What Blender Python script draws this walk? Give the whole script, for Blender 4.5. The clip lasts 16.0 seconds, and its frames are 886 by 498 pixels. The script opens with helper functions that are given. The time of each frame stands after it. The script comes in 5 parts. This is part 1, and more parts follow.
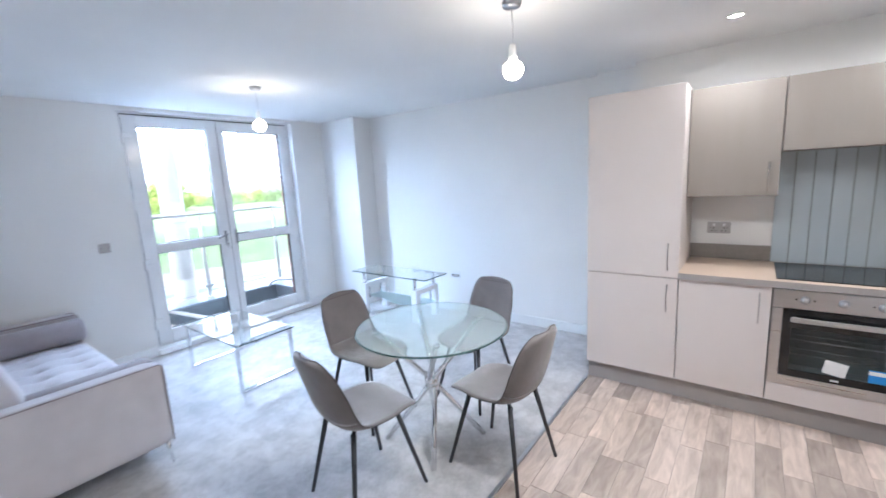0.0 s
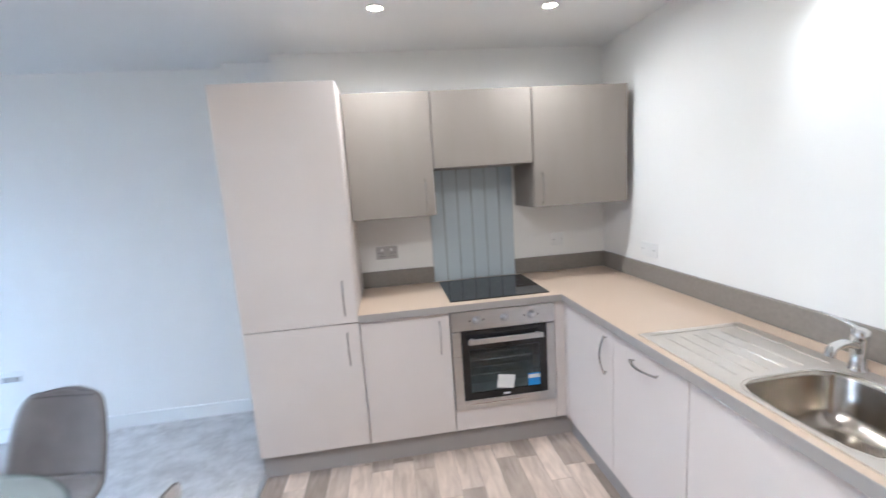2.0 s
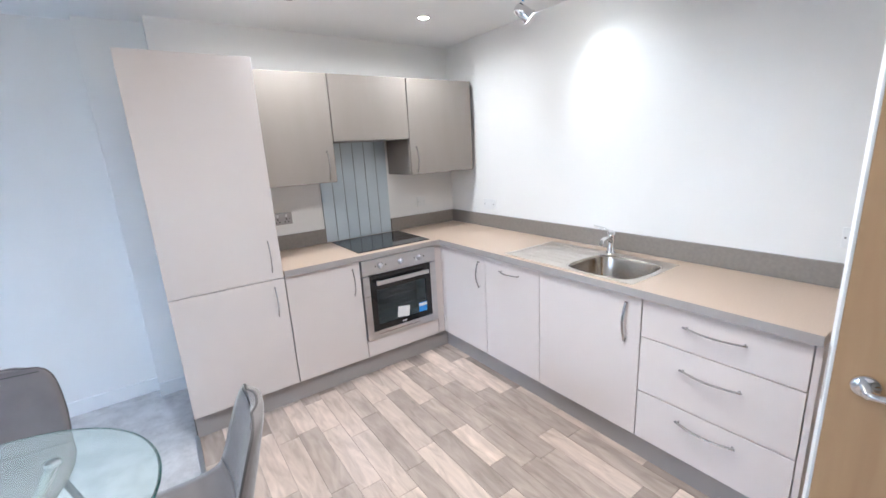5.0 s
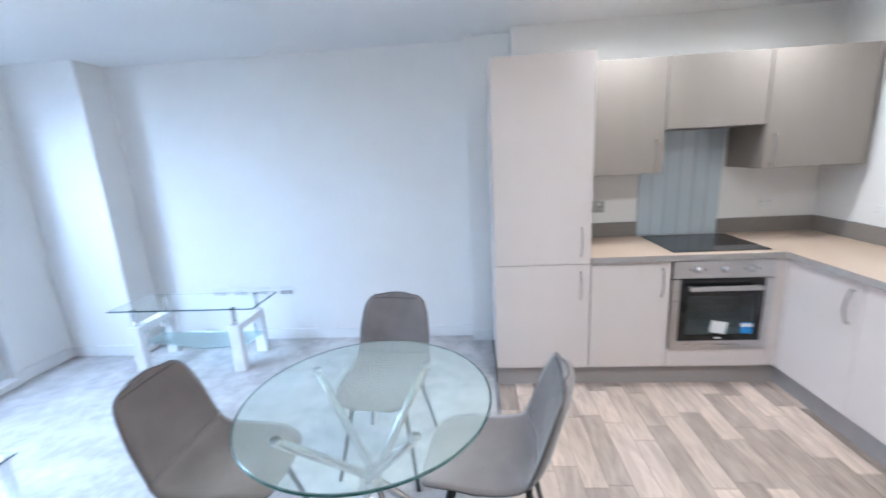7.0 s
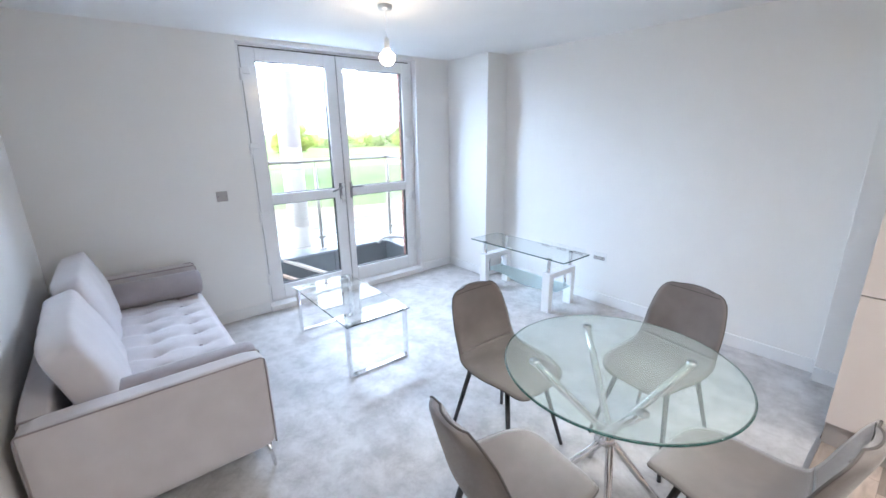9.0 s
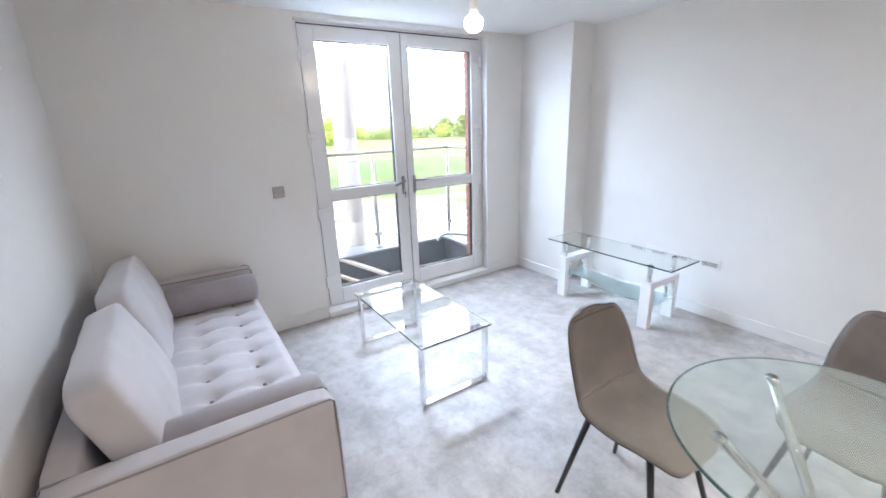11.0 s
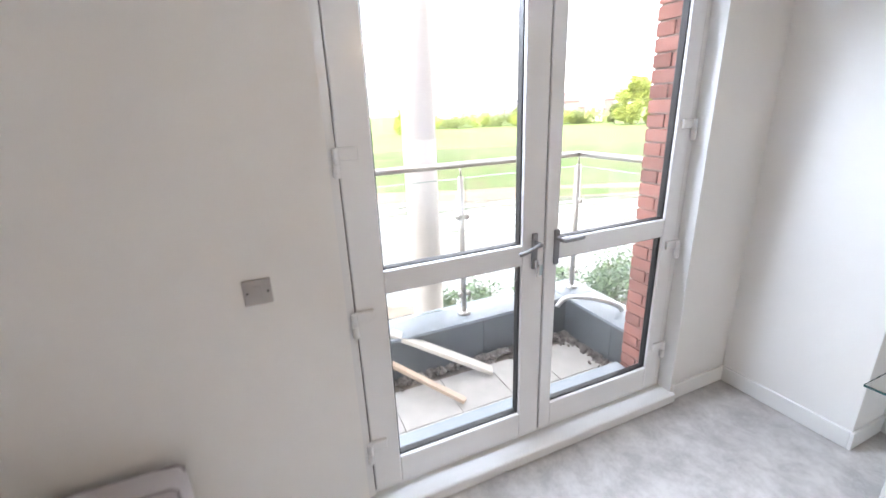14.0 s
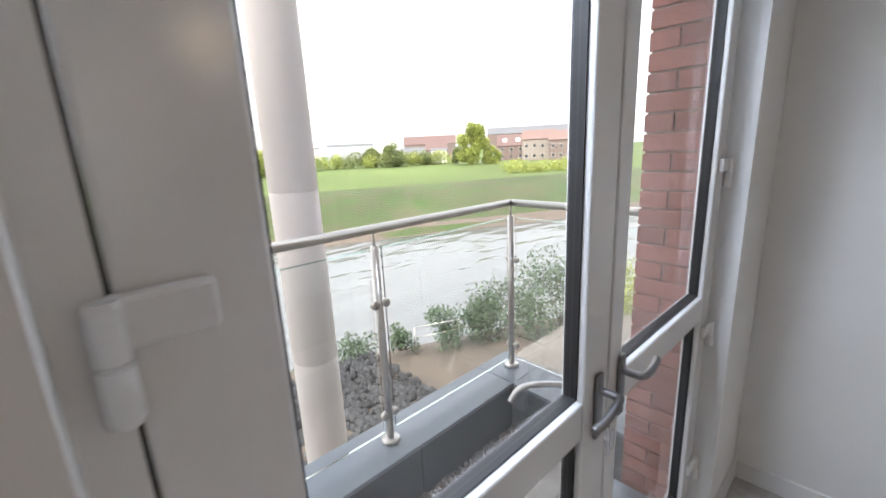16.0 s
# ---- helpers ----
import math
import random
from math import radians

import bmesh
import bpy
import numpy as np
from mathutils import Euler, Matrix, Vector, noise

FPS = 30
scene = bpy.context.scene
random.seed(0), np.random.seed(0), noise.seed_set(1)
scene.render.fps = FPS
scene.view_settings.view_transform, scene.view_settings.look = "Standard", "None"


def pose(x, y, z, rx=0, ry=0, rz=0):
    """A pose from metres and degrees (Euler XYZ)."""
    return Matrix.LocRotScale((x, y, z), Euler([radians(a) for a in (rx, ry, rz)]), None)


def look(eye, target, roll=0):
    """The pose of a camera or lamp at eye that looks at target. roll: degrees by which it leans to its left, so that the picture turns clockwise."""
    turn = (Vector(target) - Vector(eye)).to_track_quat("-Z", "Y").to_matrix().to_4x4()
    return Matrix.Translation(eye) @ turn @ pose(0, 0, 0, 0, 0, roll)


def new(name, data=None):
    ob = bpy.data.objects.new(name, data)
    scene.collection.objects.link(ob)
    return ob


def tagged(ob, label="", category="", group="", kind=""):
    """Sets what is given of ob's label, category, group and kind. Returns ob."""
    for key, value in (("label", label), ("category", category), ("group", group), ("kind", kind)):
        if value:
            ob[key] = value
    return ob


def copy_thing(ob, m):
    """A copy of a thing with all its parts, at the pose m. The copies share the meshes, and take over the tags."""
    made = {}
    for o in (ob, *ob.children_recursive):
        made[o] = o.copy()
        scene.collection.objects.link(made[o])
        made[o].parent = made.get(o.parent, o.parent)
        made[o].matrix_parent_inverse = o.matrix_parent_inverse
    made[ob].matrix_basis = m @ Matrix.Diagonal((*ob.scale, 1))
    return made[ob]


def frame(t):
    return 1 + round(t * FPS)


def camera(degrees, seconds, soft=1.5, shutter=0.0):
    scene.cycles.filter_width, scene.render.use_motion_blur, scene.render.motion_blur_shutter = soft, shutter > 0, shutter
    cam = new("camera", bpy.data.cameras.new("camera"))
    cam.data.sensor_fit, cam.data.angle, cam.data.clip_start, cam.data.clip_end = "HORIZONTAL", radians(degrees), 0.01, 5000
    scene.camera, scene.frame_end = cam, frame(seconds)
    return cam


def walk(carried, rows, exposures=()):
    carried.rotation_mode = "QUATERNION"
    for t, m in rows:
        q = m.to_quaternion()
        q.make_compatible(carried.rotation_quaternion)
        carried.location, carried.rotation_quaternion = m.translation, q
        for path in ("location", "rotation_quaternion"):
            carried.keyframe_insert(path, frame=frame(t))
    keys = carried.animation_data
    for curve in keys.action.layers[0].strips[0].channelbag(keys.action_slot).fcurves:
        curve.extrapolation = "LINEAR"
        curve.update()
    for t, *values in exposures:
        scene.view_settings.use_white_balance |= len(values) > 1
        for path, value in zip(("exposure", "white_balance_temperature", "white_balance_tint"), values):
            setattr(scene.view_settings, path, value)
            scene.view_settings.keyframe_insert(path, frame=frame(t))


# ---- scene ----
from math import sin, cos, pi
from mathutils import noise
import random
cam = camera(94.4, 16.0, 1.5, 0.35)
EXPOSURES = [(0.0, 3.55, 5200, 10), (1.0, 3.5, 5150, 8), (2.0, 3.5, 5250, 8), (2.5, 3.65, 5400, 9), (3.7, 3.65, 5400, 9), (6.0, 3.6, 4950, 8), (6.5, 3.5, 4900, 7), (7.2, 3.58, 5150, 8), (8.0, 3.3, 5100, 8), (9.0, 3.5, 5700, 10),
             (11.5, 3.4, 6200, 13), (12.5, 3.35, 6500, 14), (13.5, 3.35, 6700, 14), (14.4, 3.3, 6700, 14), (14.7, 2.85, 6700, 14), (15.0, 2.5, 6800, 14), (16.0, 2.2, 6800, 14)]
PATH = [
    (0, (0.0, 0.471, 1.616), (-1.195, 2.038, 1.275), -3.1),
    (0.5, (-0.149, 0.597, 1.596), (-1.06, 2.352, 1.299), -3.9),
    (1, (-0.242, 0.817, 1.59), (-0.874, 2.68, 1.228), -4.3),
    (1.5, (-0.246, 1.096, 1.595), (-0.575, 3.044, 1.281), -3.4),
    (2, (-0.164, 1.351, 1.572), (0.087, 3.311, 1.263), -3.9),
    (2.5, (-0.179, 1.47, 1.579), (0.487, 3.327, 1.25), -4.0),
    (3, (-0.333, 1.396, 1.555), (0.533, 3.157, 1.169), -4.0),
    (3.5, (-0.535, 1.309, 1.579), (0.512, 2.961, 1.159), -3.7),
    (3.7, (-0.608, 1.269, 1.576), (0.494, 2.885, 1.156), -3.5),
    (5.8, (-1.022, 0.893, 1.58), (0.062, 2.494, 1.07), -3.2),
    (6, (-1.033, 0.888, 1.581), (-0.063, 2.562, 1.074), -3.3),
    (6.5, (-1.053, 0.878, 1.569), (-0.575, 2.762, 1.097), -3.6),
    (7, (-1.088, 0.971, 1.593), (-1.251, 2.912, 1.142), -3.1),
    (7.5, (-1.041, 0.995, 1.607), (-1.814, 2.781, 1.147), -2.5),
    (8, (-0.941, 0.965, 1.612), (-2.134, 2.491, 1.116), -1.8),
    (8.5, (-0.873, 0.882, 1.638), (-2.283, 2.197, 1.105), -1.3),
    (9, (-0.808, 0.829, 1.653), (-2.306, 2.035, 1.102), -0.9),
    (9.2, (-0.821, 0.818, 1.652), (-2.329, 2.008, 1.092), -0.7),
    (11.3, (-1.51, 0.948, 1.612), (-3.146, 1.926, 1.007), -2.9),
    (11.5, (-1.622, 0.999, 1.642), (-3.276, 1.936, 1.02), -3.5),
    (12, (-1.94, 1.146, 1.653), (-3.62, 2.016, 1.005), -4.0),
    (12.5, (-2.325, 1.322, 1.7), (-4.018, 2.105, 0.979), -2.7),
    (13, (-2.625, 1.558, 1.7), (-4.411, 2.092, 0.975), -1.1),
    (13.5, (-2.958, 1.636, 1.672), (-4.763, 2.159, 0.987), -1.3),
    (14, (-3.355, 1.641, 1.667), (-5.106, 2.379, 1.044), -2.4),
    (14.5, (-3.726, 1.673, 1.67), (-5.415, 2.615, 1.162), -3.8),
    (15, (-4.049, 1.656, 1.668), (-5.597, 2.823, 1.174), -4.5),
    (15.5, (-4.26, 1.71, 1.665), (-5.71, 2.99, 1.157), -3.6),
    (16, (-4.402, 1.857, 1.67), (-5.826, 3.182, 1.204), -2.7),
]
walk(cam, [(t, look(eye, target, roll)) for t, eye, target, roll in PATH], EXPOSURES)

# ---- world and light ----
world = bpy.data.worlds.new("sky")
scene.world = world
world.use_nodes = True
wn = world.node_tree.nodes
sky = wn.new("ShaderNodeTexSky")
sky.sky_type, sky.sun_disc = "NISHITA", False
sky.sun_elevation, sky.sun_rotation = radians(48), radians(150)
sky.air_density, sky.dust_density, sky.ozone_density = 1.0, 4.0, 1.0
wn["Background"].inputs["Strength"].default_value = 0.14
# a bright, thin overcast over the blue sky
cloud = wn.new("ShaderNodeMix")
cloud.data_type = "RGBA"
cloud.inputs[0].default_value = 0.82
cloud.inputs[7].default_value = (3.7, 3.75, 3.85, 1)
world.node_tree.links.new(sky.outputs["Color"], cloud.inputs[6])
world.node_tree.links.new(cloud.outputs[2], wn["Background"].inputs["Color"])

sun_data = bpy.data.lights.new("sun", "SUN")
sun_data.energy, sun_data.angle, sun_data.color = 1.4, radians(10), (1.0, 0.96, 0.9)
sun = new("sun", sun_data)
sun.matrix_world = look((0, 0, 30), (0 - sin(radians(150)) * 20, -cos(radians(150)) * 20, 30 - 22))


def spot(name, eye, target, watts, degrees, blend=0.6, colour=(1.0, 0.89, 0.755), radius=0.03):
    d = bpy.data.lights.new(name, "SPOT")
    d.energy, d.spot_size, d.spot_blend, d.color, d.shadow_soft_size = watts, radians(degrees), blend, colour, radius
    o = new(name, d)
    o.matrix_world = look(eye, target)
    return o


# daylight that enters through the upper part of the terrace door opening
day = bpy.data.lights.new("daylight", "AREA")
day.shape, day.size, day.size_y, day.energy, day.color = "RECTANGLE", 1.25, 0.22, 7.8, (0.66, 0.80, 1.0)
day.spread = radians(125)
new("daylight", day).matrix_world = look((-5.02, 2.48, 2.345), (-4.02, 2.48, 1.60))


# ---- materials ----
def material(name, colour, rough=0.5, metal=0.0, colour2=None, scale=8.0, detail=4.0, mix=0.5, bump=0.0, bump_scale=200.0,
             rough_var=0.0, vary=0.0, island=0.0, sheen=0.0, stretch=(1, 1, 1), coarse=0.0):
    """Principled material with a two-scale noise in colour, roughness and relief, in metres of the object's own space."""
    m = bpy.data.materials.new(name)
    m.use_nodes = True
    nt = m.node_tree
    n, l = nt.nodes, nt.links
    bsdf = n["Principled BSDF"]
    bsdf.inputs["Roughness"].default_value = rough
    bsdf.inputs["Metallic"].default_value = metal
    if sheen:
        bsdf.inputs["Sheen Weight"].default_value = sheen
        bsdf.inputs["Sheen Roughness"].default_value = 0.4
    coord = n.new("ShaderNodeTexCoord")
    mp = n.new("ShaderNodeMapping")
    mp.inputs["Scale"].default_value = stretch
    l.new(coord.outputs["Object"], mp.inputs["Vector"])
    if vary:
        shift = n.new("ShaderNodeVectorMath")
        shift.operation = "SCALE"
        shift.inputs[0].default_value = (37.0, 53.0, 71.0)
        l.new(n.new("ShaderNodeObjectInfo").outputs["Random"], shift.inputs["Scale"])
        l.new(shift.outputs["Vector"], mp.inputs["Location"])
    big = n.new("ShaderNodeTexNoise")
    big.inputs["Scale"].default_value, big.inputs["Detail"].default_value = scale, detail
    l.new(mp.outputs["Vector"], big.inputs["Vector"])
    ramp = n.new("ShaderNodeMapRange")
    ramp.inputs["From Min"].default_value, ramp.inputs["From Max"].default_value = 0.5 - mix * 0.5, 0.5 + mix * 0.5
    l.new(big.outputs["Fac"], ramp.inputs["Value"])
    mixer = n.new("ShaderNodeMix")
    mixer.data_type = "RGBA"
    c2 = colour2 or tuple(c * 0.93 for c in colour)
    mixer.inputs[6].default_value, mixer.inputs[7].default_value = (*colour, 1), (*c2, 1)
    l.new(ramp.outputs["Result"], mixer.inputs[0])
    out = mixer.outputs[2]
    if coarse:
        cn = n.new("ShaderNodeTexNoise")
        cn.inputs["Scale"].default_value, cn.inputs["Detail"].default_value = scale * 0.12, 3.0
        l.new(mp.outputs["Vector"], cn.inputs["Vector"])
        cr = n.new("ShaderNodeMapRange")
        cr.inputs["From Min"].default_value, cr.inputs["From Max"].default_value = 0.35, 0.65
        cr.inputs["To Min"].default_value, cr.inputs["To Max"].default_value = 1 - coarse, 1 + coarse
        l.new(cn.outputs["Fac"], cr.inputs["Value"])
        hs = n.new("ShaderNodeHueSaturation")
        l.new(cr.outputs["Result"], hs.inputs["Value"])
        l.new(out, hs.inputs["Color"])
        out = hs.outputs["Color"]
    if vary or island:
        hs = n.new("ShaderNodeHueSaturation")
        src = n.new("ShaderNodeObjectInfo").outputs["Random"] if vary else n.new("ShaderNodeNewGeometry").outputs["Random Per Island"]
        amount = vary or island
        mr = n.new("ShaderNodeMapRange")
        mr.inputs["To Min"].default_value, mr.inputs["To Max"].default_value = 1 - amount, 1 + amount
        l.new(src, mr.inputs["Value"])
        l.new(mr.outputs["Result"], hs.inputs["Value"])
        l.new(out, hs.inputs["Color"])
        out = hs.outputs["Color"]
    l.new(out, bsdf.inputs["Base Color"])
    if rough_var:
        rr = n.new("ShaderNodeMapRange")
        rr.inputs["To Min"].default_value, rr.inputs["To Max"].default_value = max(0.02, rough - rough_var), min(1, rough + rough_var)
        l.new(big.outputs["Fac"], rr.inputs["Value"])
        l.new(rr.outputs["Result"], bsdf.inputs["Roughness"])
    if bump:
        fine = n.new("ShaderNodeTexNoise")
        fine.inputs["Scale"].default_value, fine.inputs["Detail"].default_value = bump_scale, 3.0
        l.new(mp.outputs["Vector"], fine.inputs["Vector"])
        b = n.new("ShaderNodeBump")
        b.inputs["Strength"].default_value, b.inputs["Distance"].default_value = min(1.0, bump), 0.004
        l.new(fine.outputs["Fac"], b.inputs["Height"])
        l.new(b.outputs["Normal"], bsdf.inputs["Normal"])
    return m


def glass_material(name, colour=(1, 1, 1), rough=0.0, ior=1.45):
    m = bpy.data.materials.new(name)
    m.use_nodes = True
    b = m.node_tree.nodes["Principled BSDF"]
    b.inputs["Base Color"].default_value = (*colour, 1)
    b.inputs["Roughness"].default_value, b.inputs["IOR"].default_value = rough, ior
    b.inputs["Transmission Weight"].default_value = 1.0
    return m


def glow_material(name, colour, strength):
    m = bpy.data.materials.new(name)
    m.use_nodes = True
    b = m.node_tree.nodes["Principled BSDF"]
    b.inputs["Base Color"].default_value = (0.8, 0.8, 0.8, 1)
    b.inputs["Emission Color"].default_value = (*colour, 1)
    b.inputs["Emission Strength"].default_value = strength
    return m


WALL = material("wall_paint", (0.80, 0.79, 0.77), 0.75, colour2=(0.78, 0.77, 0.745), scale=1.2, bump=0.12, bump_scale=350)
CEIL = material("ceiling_paint", (0.82, 0.82, 0.81), 0.85, scale=1.0, bump=0.1, bump_scale=300)
TRIM = material("white_satin_paint", (0.82, 0.82, 0.81), 0.35, scale=3, bump=0.04, bump_scale=120)
UPVC = material("white_upvc", (0.80, 0.80, 0.80), 0.2, scale=2, rough_var=0.06)
GASKET = material("black_rubber", (0.02, 0.02, 0.022), 0.5)
CARPET = material("grey_carpet", (0.565, 0.545, 0.53), 0.95, colour2=(0.38, 0.36, 0.348), scale=6.0, detail=12, mix=0.22, bump=1.0, bump_scale=260, coarse=0.13, sheen=0.3)
for node in CARPET.node_tree.nodes:
    if node.type == "TEX_NOISE" and node.inputs["Scale"].default_value == 6.0:
        node.inputs["Roughness"].default_value, node.inputs["Distortion"].default_value = 0.75, 0.15
PLANK = material("grey_oak_vinyl", (0.59, 0.488, 0.412), 0.42, colour2=(0.345, 0.275, 0.227), scale=5.0, detail=8, mix=0.5, bump=0.08, bump_scale=60, rough_var=0.1, vary=0.36, stretch=(5, 1, 1), coarse=0.16)
for node in PLANK.node_tree.nodes:
    if node.type == "TEX_NOISE" and node.inputs["Scale"].default_value == 5.0:
        node.inputs["Distortion"].default_value = 0.8
SUBFLOOR = material("floor_joint", (0.26, 0.225, 0.20), 0.8)
CABINET = material("matt_cashmere_laminate", (0.665, 0.602, 0.565), 0.45, colour2=(0.645, 0.584, 0.547), scale=2.5, bump=0.05, bump_scale=240)
TAUPE = material("taupe_laminate", (0.265, 0.232, 0.205), 0.42, colour2=(0.248, 0.218, 0.19), scale=14, bump=0.05, bump_scale=240, stretch=(1, 1, 0.15))
CARCASS = material("carcass_board", (0.42, 0.39, 0.37), 0.6)
PLINTH = material("plinth_laminate", (0.36, 0.335, 0.315), 0.5, scale=4)
WORKTOP = material("beige_worktop_laminate", (0.55, 0.435, 0.335), 0.34, colour2=(0.49, 0.385, 0.295), scale=160, detail=3, mix=0.5, bump=0.04, bump_scale=400, rough_var=0.05)
UPSTAND = material("grey_brown_upstand", (0.25, 0.225, 0.20), 0.4, scale=60, colour2=(0.21, 0.19, 0.17))
STEEL = material("brushed_steel", (0.62, 0.61, 0.60), 0.3, 1.0, colour2=(0.55, 0.54, 0.53), scale=40, stretch=(0.03, 1, 1), rough_var=0.08)
DRAINER = material("satin_drainer_steel", (0.78, 0.74, 0.69), 0.34, 1.0, colour2=(0.74, 0.70, 0.65), scale=30, rough_var=0.06)
BOWSTEEL = material("polished_handle_steel", (0.52, 0.51, 0.50), 0.16, 1.0, scale=20, rough_var=0.04)
SINK_STEEL = material("satin_sink_steel", (0.50, 0.455, 0.40), 0.2, 1.0, colour2=(0.47, 0.43, 0.38), scale=30, rough_var=0.08)
CHROME = material("chrome", (0.80, 0.80, 0.81), 0.07, 1.0, scale=20, rough_var=0.03)
SATIN = material("satin_metal", (0.55, 0.55, 0.56), 0.3, 1.0, scale=30, rough_var=0.05)
DARKSATIN = material("dark_satin_metal", (0.26, 0.26, 0.27), 0.34, 0.85, scale=30, rough_var=0.05)
BLACKGLASS = material("black_ceramic_glass", (0.012, 0.012, 0.013), 0.06, scale=3)
OVENDARK = material("oven_cavity_enamel", (0.11, 0.14, 0.15), 0.35, scale=5)
SPLASH = material("blue_grey_splash_glass", (0.56, 0.63, 0.675), 0.10, scale=3, colour2=(0.53, 0.60, 0.645))
SPLASH_LINE = material("splash_groove", (0.12, 0.14, 0.15), 0.3)
WHITEPLASTIC = material("white_plastic", (0.78, 0.78, 0.77), 0.3, scale=6)
GREYPLASTIC = material("satin_switch_plate", (0.43, 0.41, 0.40), 0.35, 0.25, scale=30)
BLACK = material("black_plastic", (0.015, 0.015, 0.015), 0.4)
PAPER = material("white_paper", (0.8, 0.8, 0.78), 0.7, scale=20)
BLUE = material("blue_sticker", (0.03, 0.22, 0.62), 0.4, colour2=(0.04, 0.28, 0.68), scale=30)
VELVET = material("taupe_grey_velvet", (0.19, 0.168, 0.158), 0.8, colour2=(0.145, 0.127, 0.119), scale=9, mix=0.5, bump=0.35, bump_scale=500, sheen=0.5, coarse=0.1)
PIPING = material("dark_velvet_piping", (0.10, 0.09, 0.085), 0.8, bump=0.3, bump_scale=500)
LEGBLACK = material("black_powder_coat", (0.025, 0.026, 0.028), 0.42, bump=0.1, bump_scale=600)
SOFA = material("silver_grey_velvet", (0.62, 0.59, 0.605), 0.75, colour2=(0.53, 0.50, 0.515), scale=6, mix=0.55, bump=0.3, bump_scale=480, sheen=0.5, coarse=0.06)
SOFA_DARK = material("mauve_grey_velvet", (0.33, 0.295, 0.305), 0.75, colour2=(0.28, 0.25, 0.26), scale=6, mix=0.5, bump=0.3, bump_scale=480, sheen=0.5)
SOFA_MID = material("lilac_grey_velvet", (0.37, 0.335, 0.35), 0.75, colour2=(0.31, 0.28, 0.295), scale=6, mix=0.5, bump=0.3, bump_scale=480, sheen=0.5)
GLASS = glass_material("clear_window_glass", (0.98, 1.0, 0.99))
TABLEGLASS = glass_material("clear_table_glass", (0.95, 0.985, 0.975))
DININGGLASS = glass_material("milky_table_glass", (0.86, 0.955, 0.94))
DININGGLASS.node_tree.nodes["Principled BSDF"].inputs["Transmission Weight"].default_value = 0.93   # milky: the bright window's reflection put into the glass colour
PALEEDGE = glass_material("pale_glass_edge", (0.62, 0.84, 0.80), 0.1)
GREENEDGE = glass_material("green_glass_edge", (0.10, 0.34, 0.30), 0.1)
FROST = glass_material("frosted_green_glass", (0.74, 0.90, 0.88), 0.35)
LACQUER = material("white_gloss_lacquer", (0.82, 0.82, 0.82), 0.12, scale=4)
OAK = material("oak_veneer", (0.55, 0.36, 0.19), 0.45, colour2=(0.43, 0.265, 0.13), scale=3, detail=8, mix=0.6, bump=0.06, bump_scale=80, stretch=(7, 7, 0.6))
BULB = glow_material("glowing_bulb", (1.0, 0.78, 0.54), 6.5)
LED = glow_material("glowing_lamp_face", (1.0, 0.85, 0.65), 9)


# ---- mesh helpers ----
ORG = {}


def thing(name, at, label="", category="", group="", kind=""):
    o = new(name)
    o.empty_display_size = 0.1
    o.location = at
    ORG[o] = Vector(at)
    return tagged(o, label, category, group, kind)


def part(name, bm, mat, parent=None, label="", smooth=False):
    """Links bm, made in world metres, as one mesh under parent."""
    at = ORG[parent] if parent else Vector((0, 0, 0))
    if at.length:
        bmesh.ops.translate(bm, verts=bm.verts, vec=-at)
    me = bpy.data.meshes.new(name)
    bm.to_mesh(me)
    bm.free()
    me.materials.append(mat)
    if smooth:
        me.polygons.foreach_set("use_smooth", [True] * len(me.polygons))
    o = new(name, me)
    ORG[o] = at
    if parent:
        o.parent = parent
    if label:
        o["label"] = label
    return o


def solid(name, bm, mat, label, category, group="", kind="", smooth=False):
    return tagged(part(name, bm, mat, None, "", smooth), label, category, group, kind)


def box(x0, x1, y0, y1, z0, z1, bevel=0.0, bm=None, segments=2):
    b = bmesh.new()
    r = bmesh.ops.create_cube(b, size=1.0)
    for v in r["verts"]:
        v.co = Vector(((x0 + x1) / 2 + v.co.x * (x1 - x0), (y0 + y1) / 2 + v.co.y * (y1 - y0), (z0 + z1) / 2 + v.co.z * (z1 - z0)))
    if bevel:
        bmesh.ops.bevel(b, geom=b.edges[:], offset=bevel, segments=segments, profile=0.5, affect="EDGES")
    return join(bm, b)


def join(bm, b):
    """Adds b to bm and returns it; b alone where there is no bm."""
    if bm is None:
        return b
    me = bpy.data.meshes.new("join")
    b.to_mesh(me)
    b.free()
    bm.from_mesh(me)
    bpy.data.meshes.remove(me)
    return bm


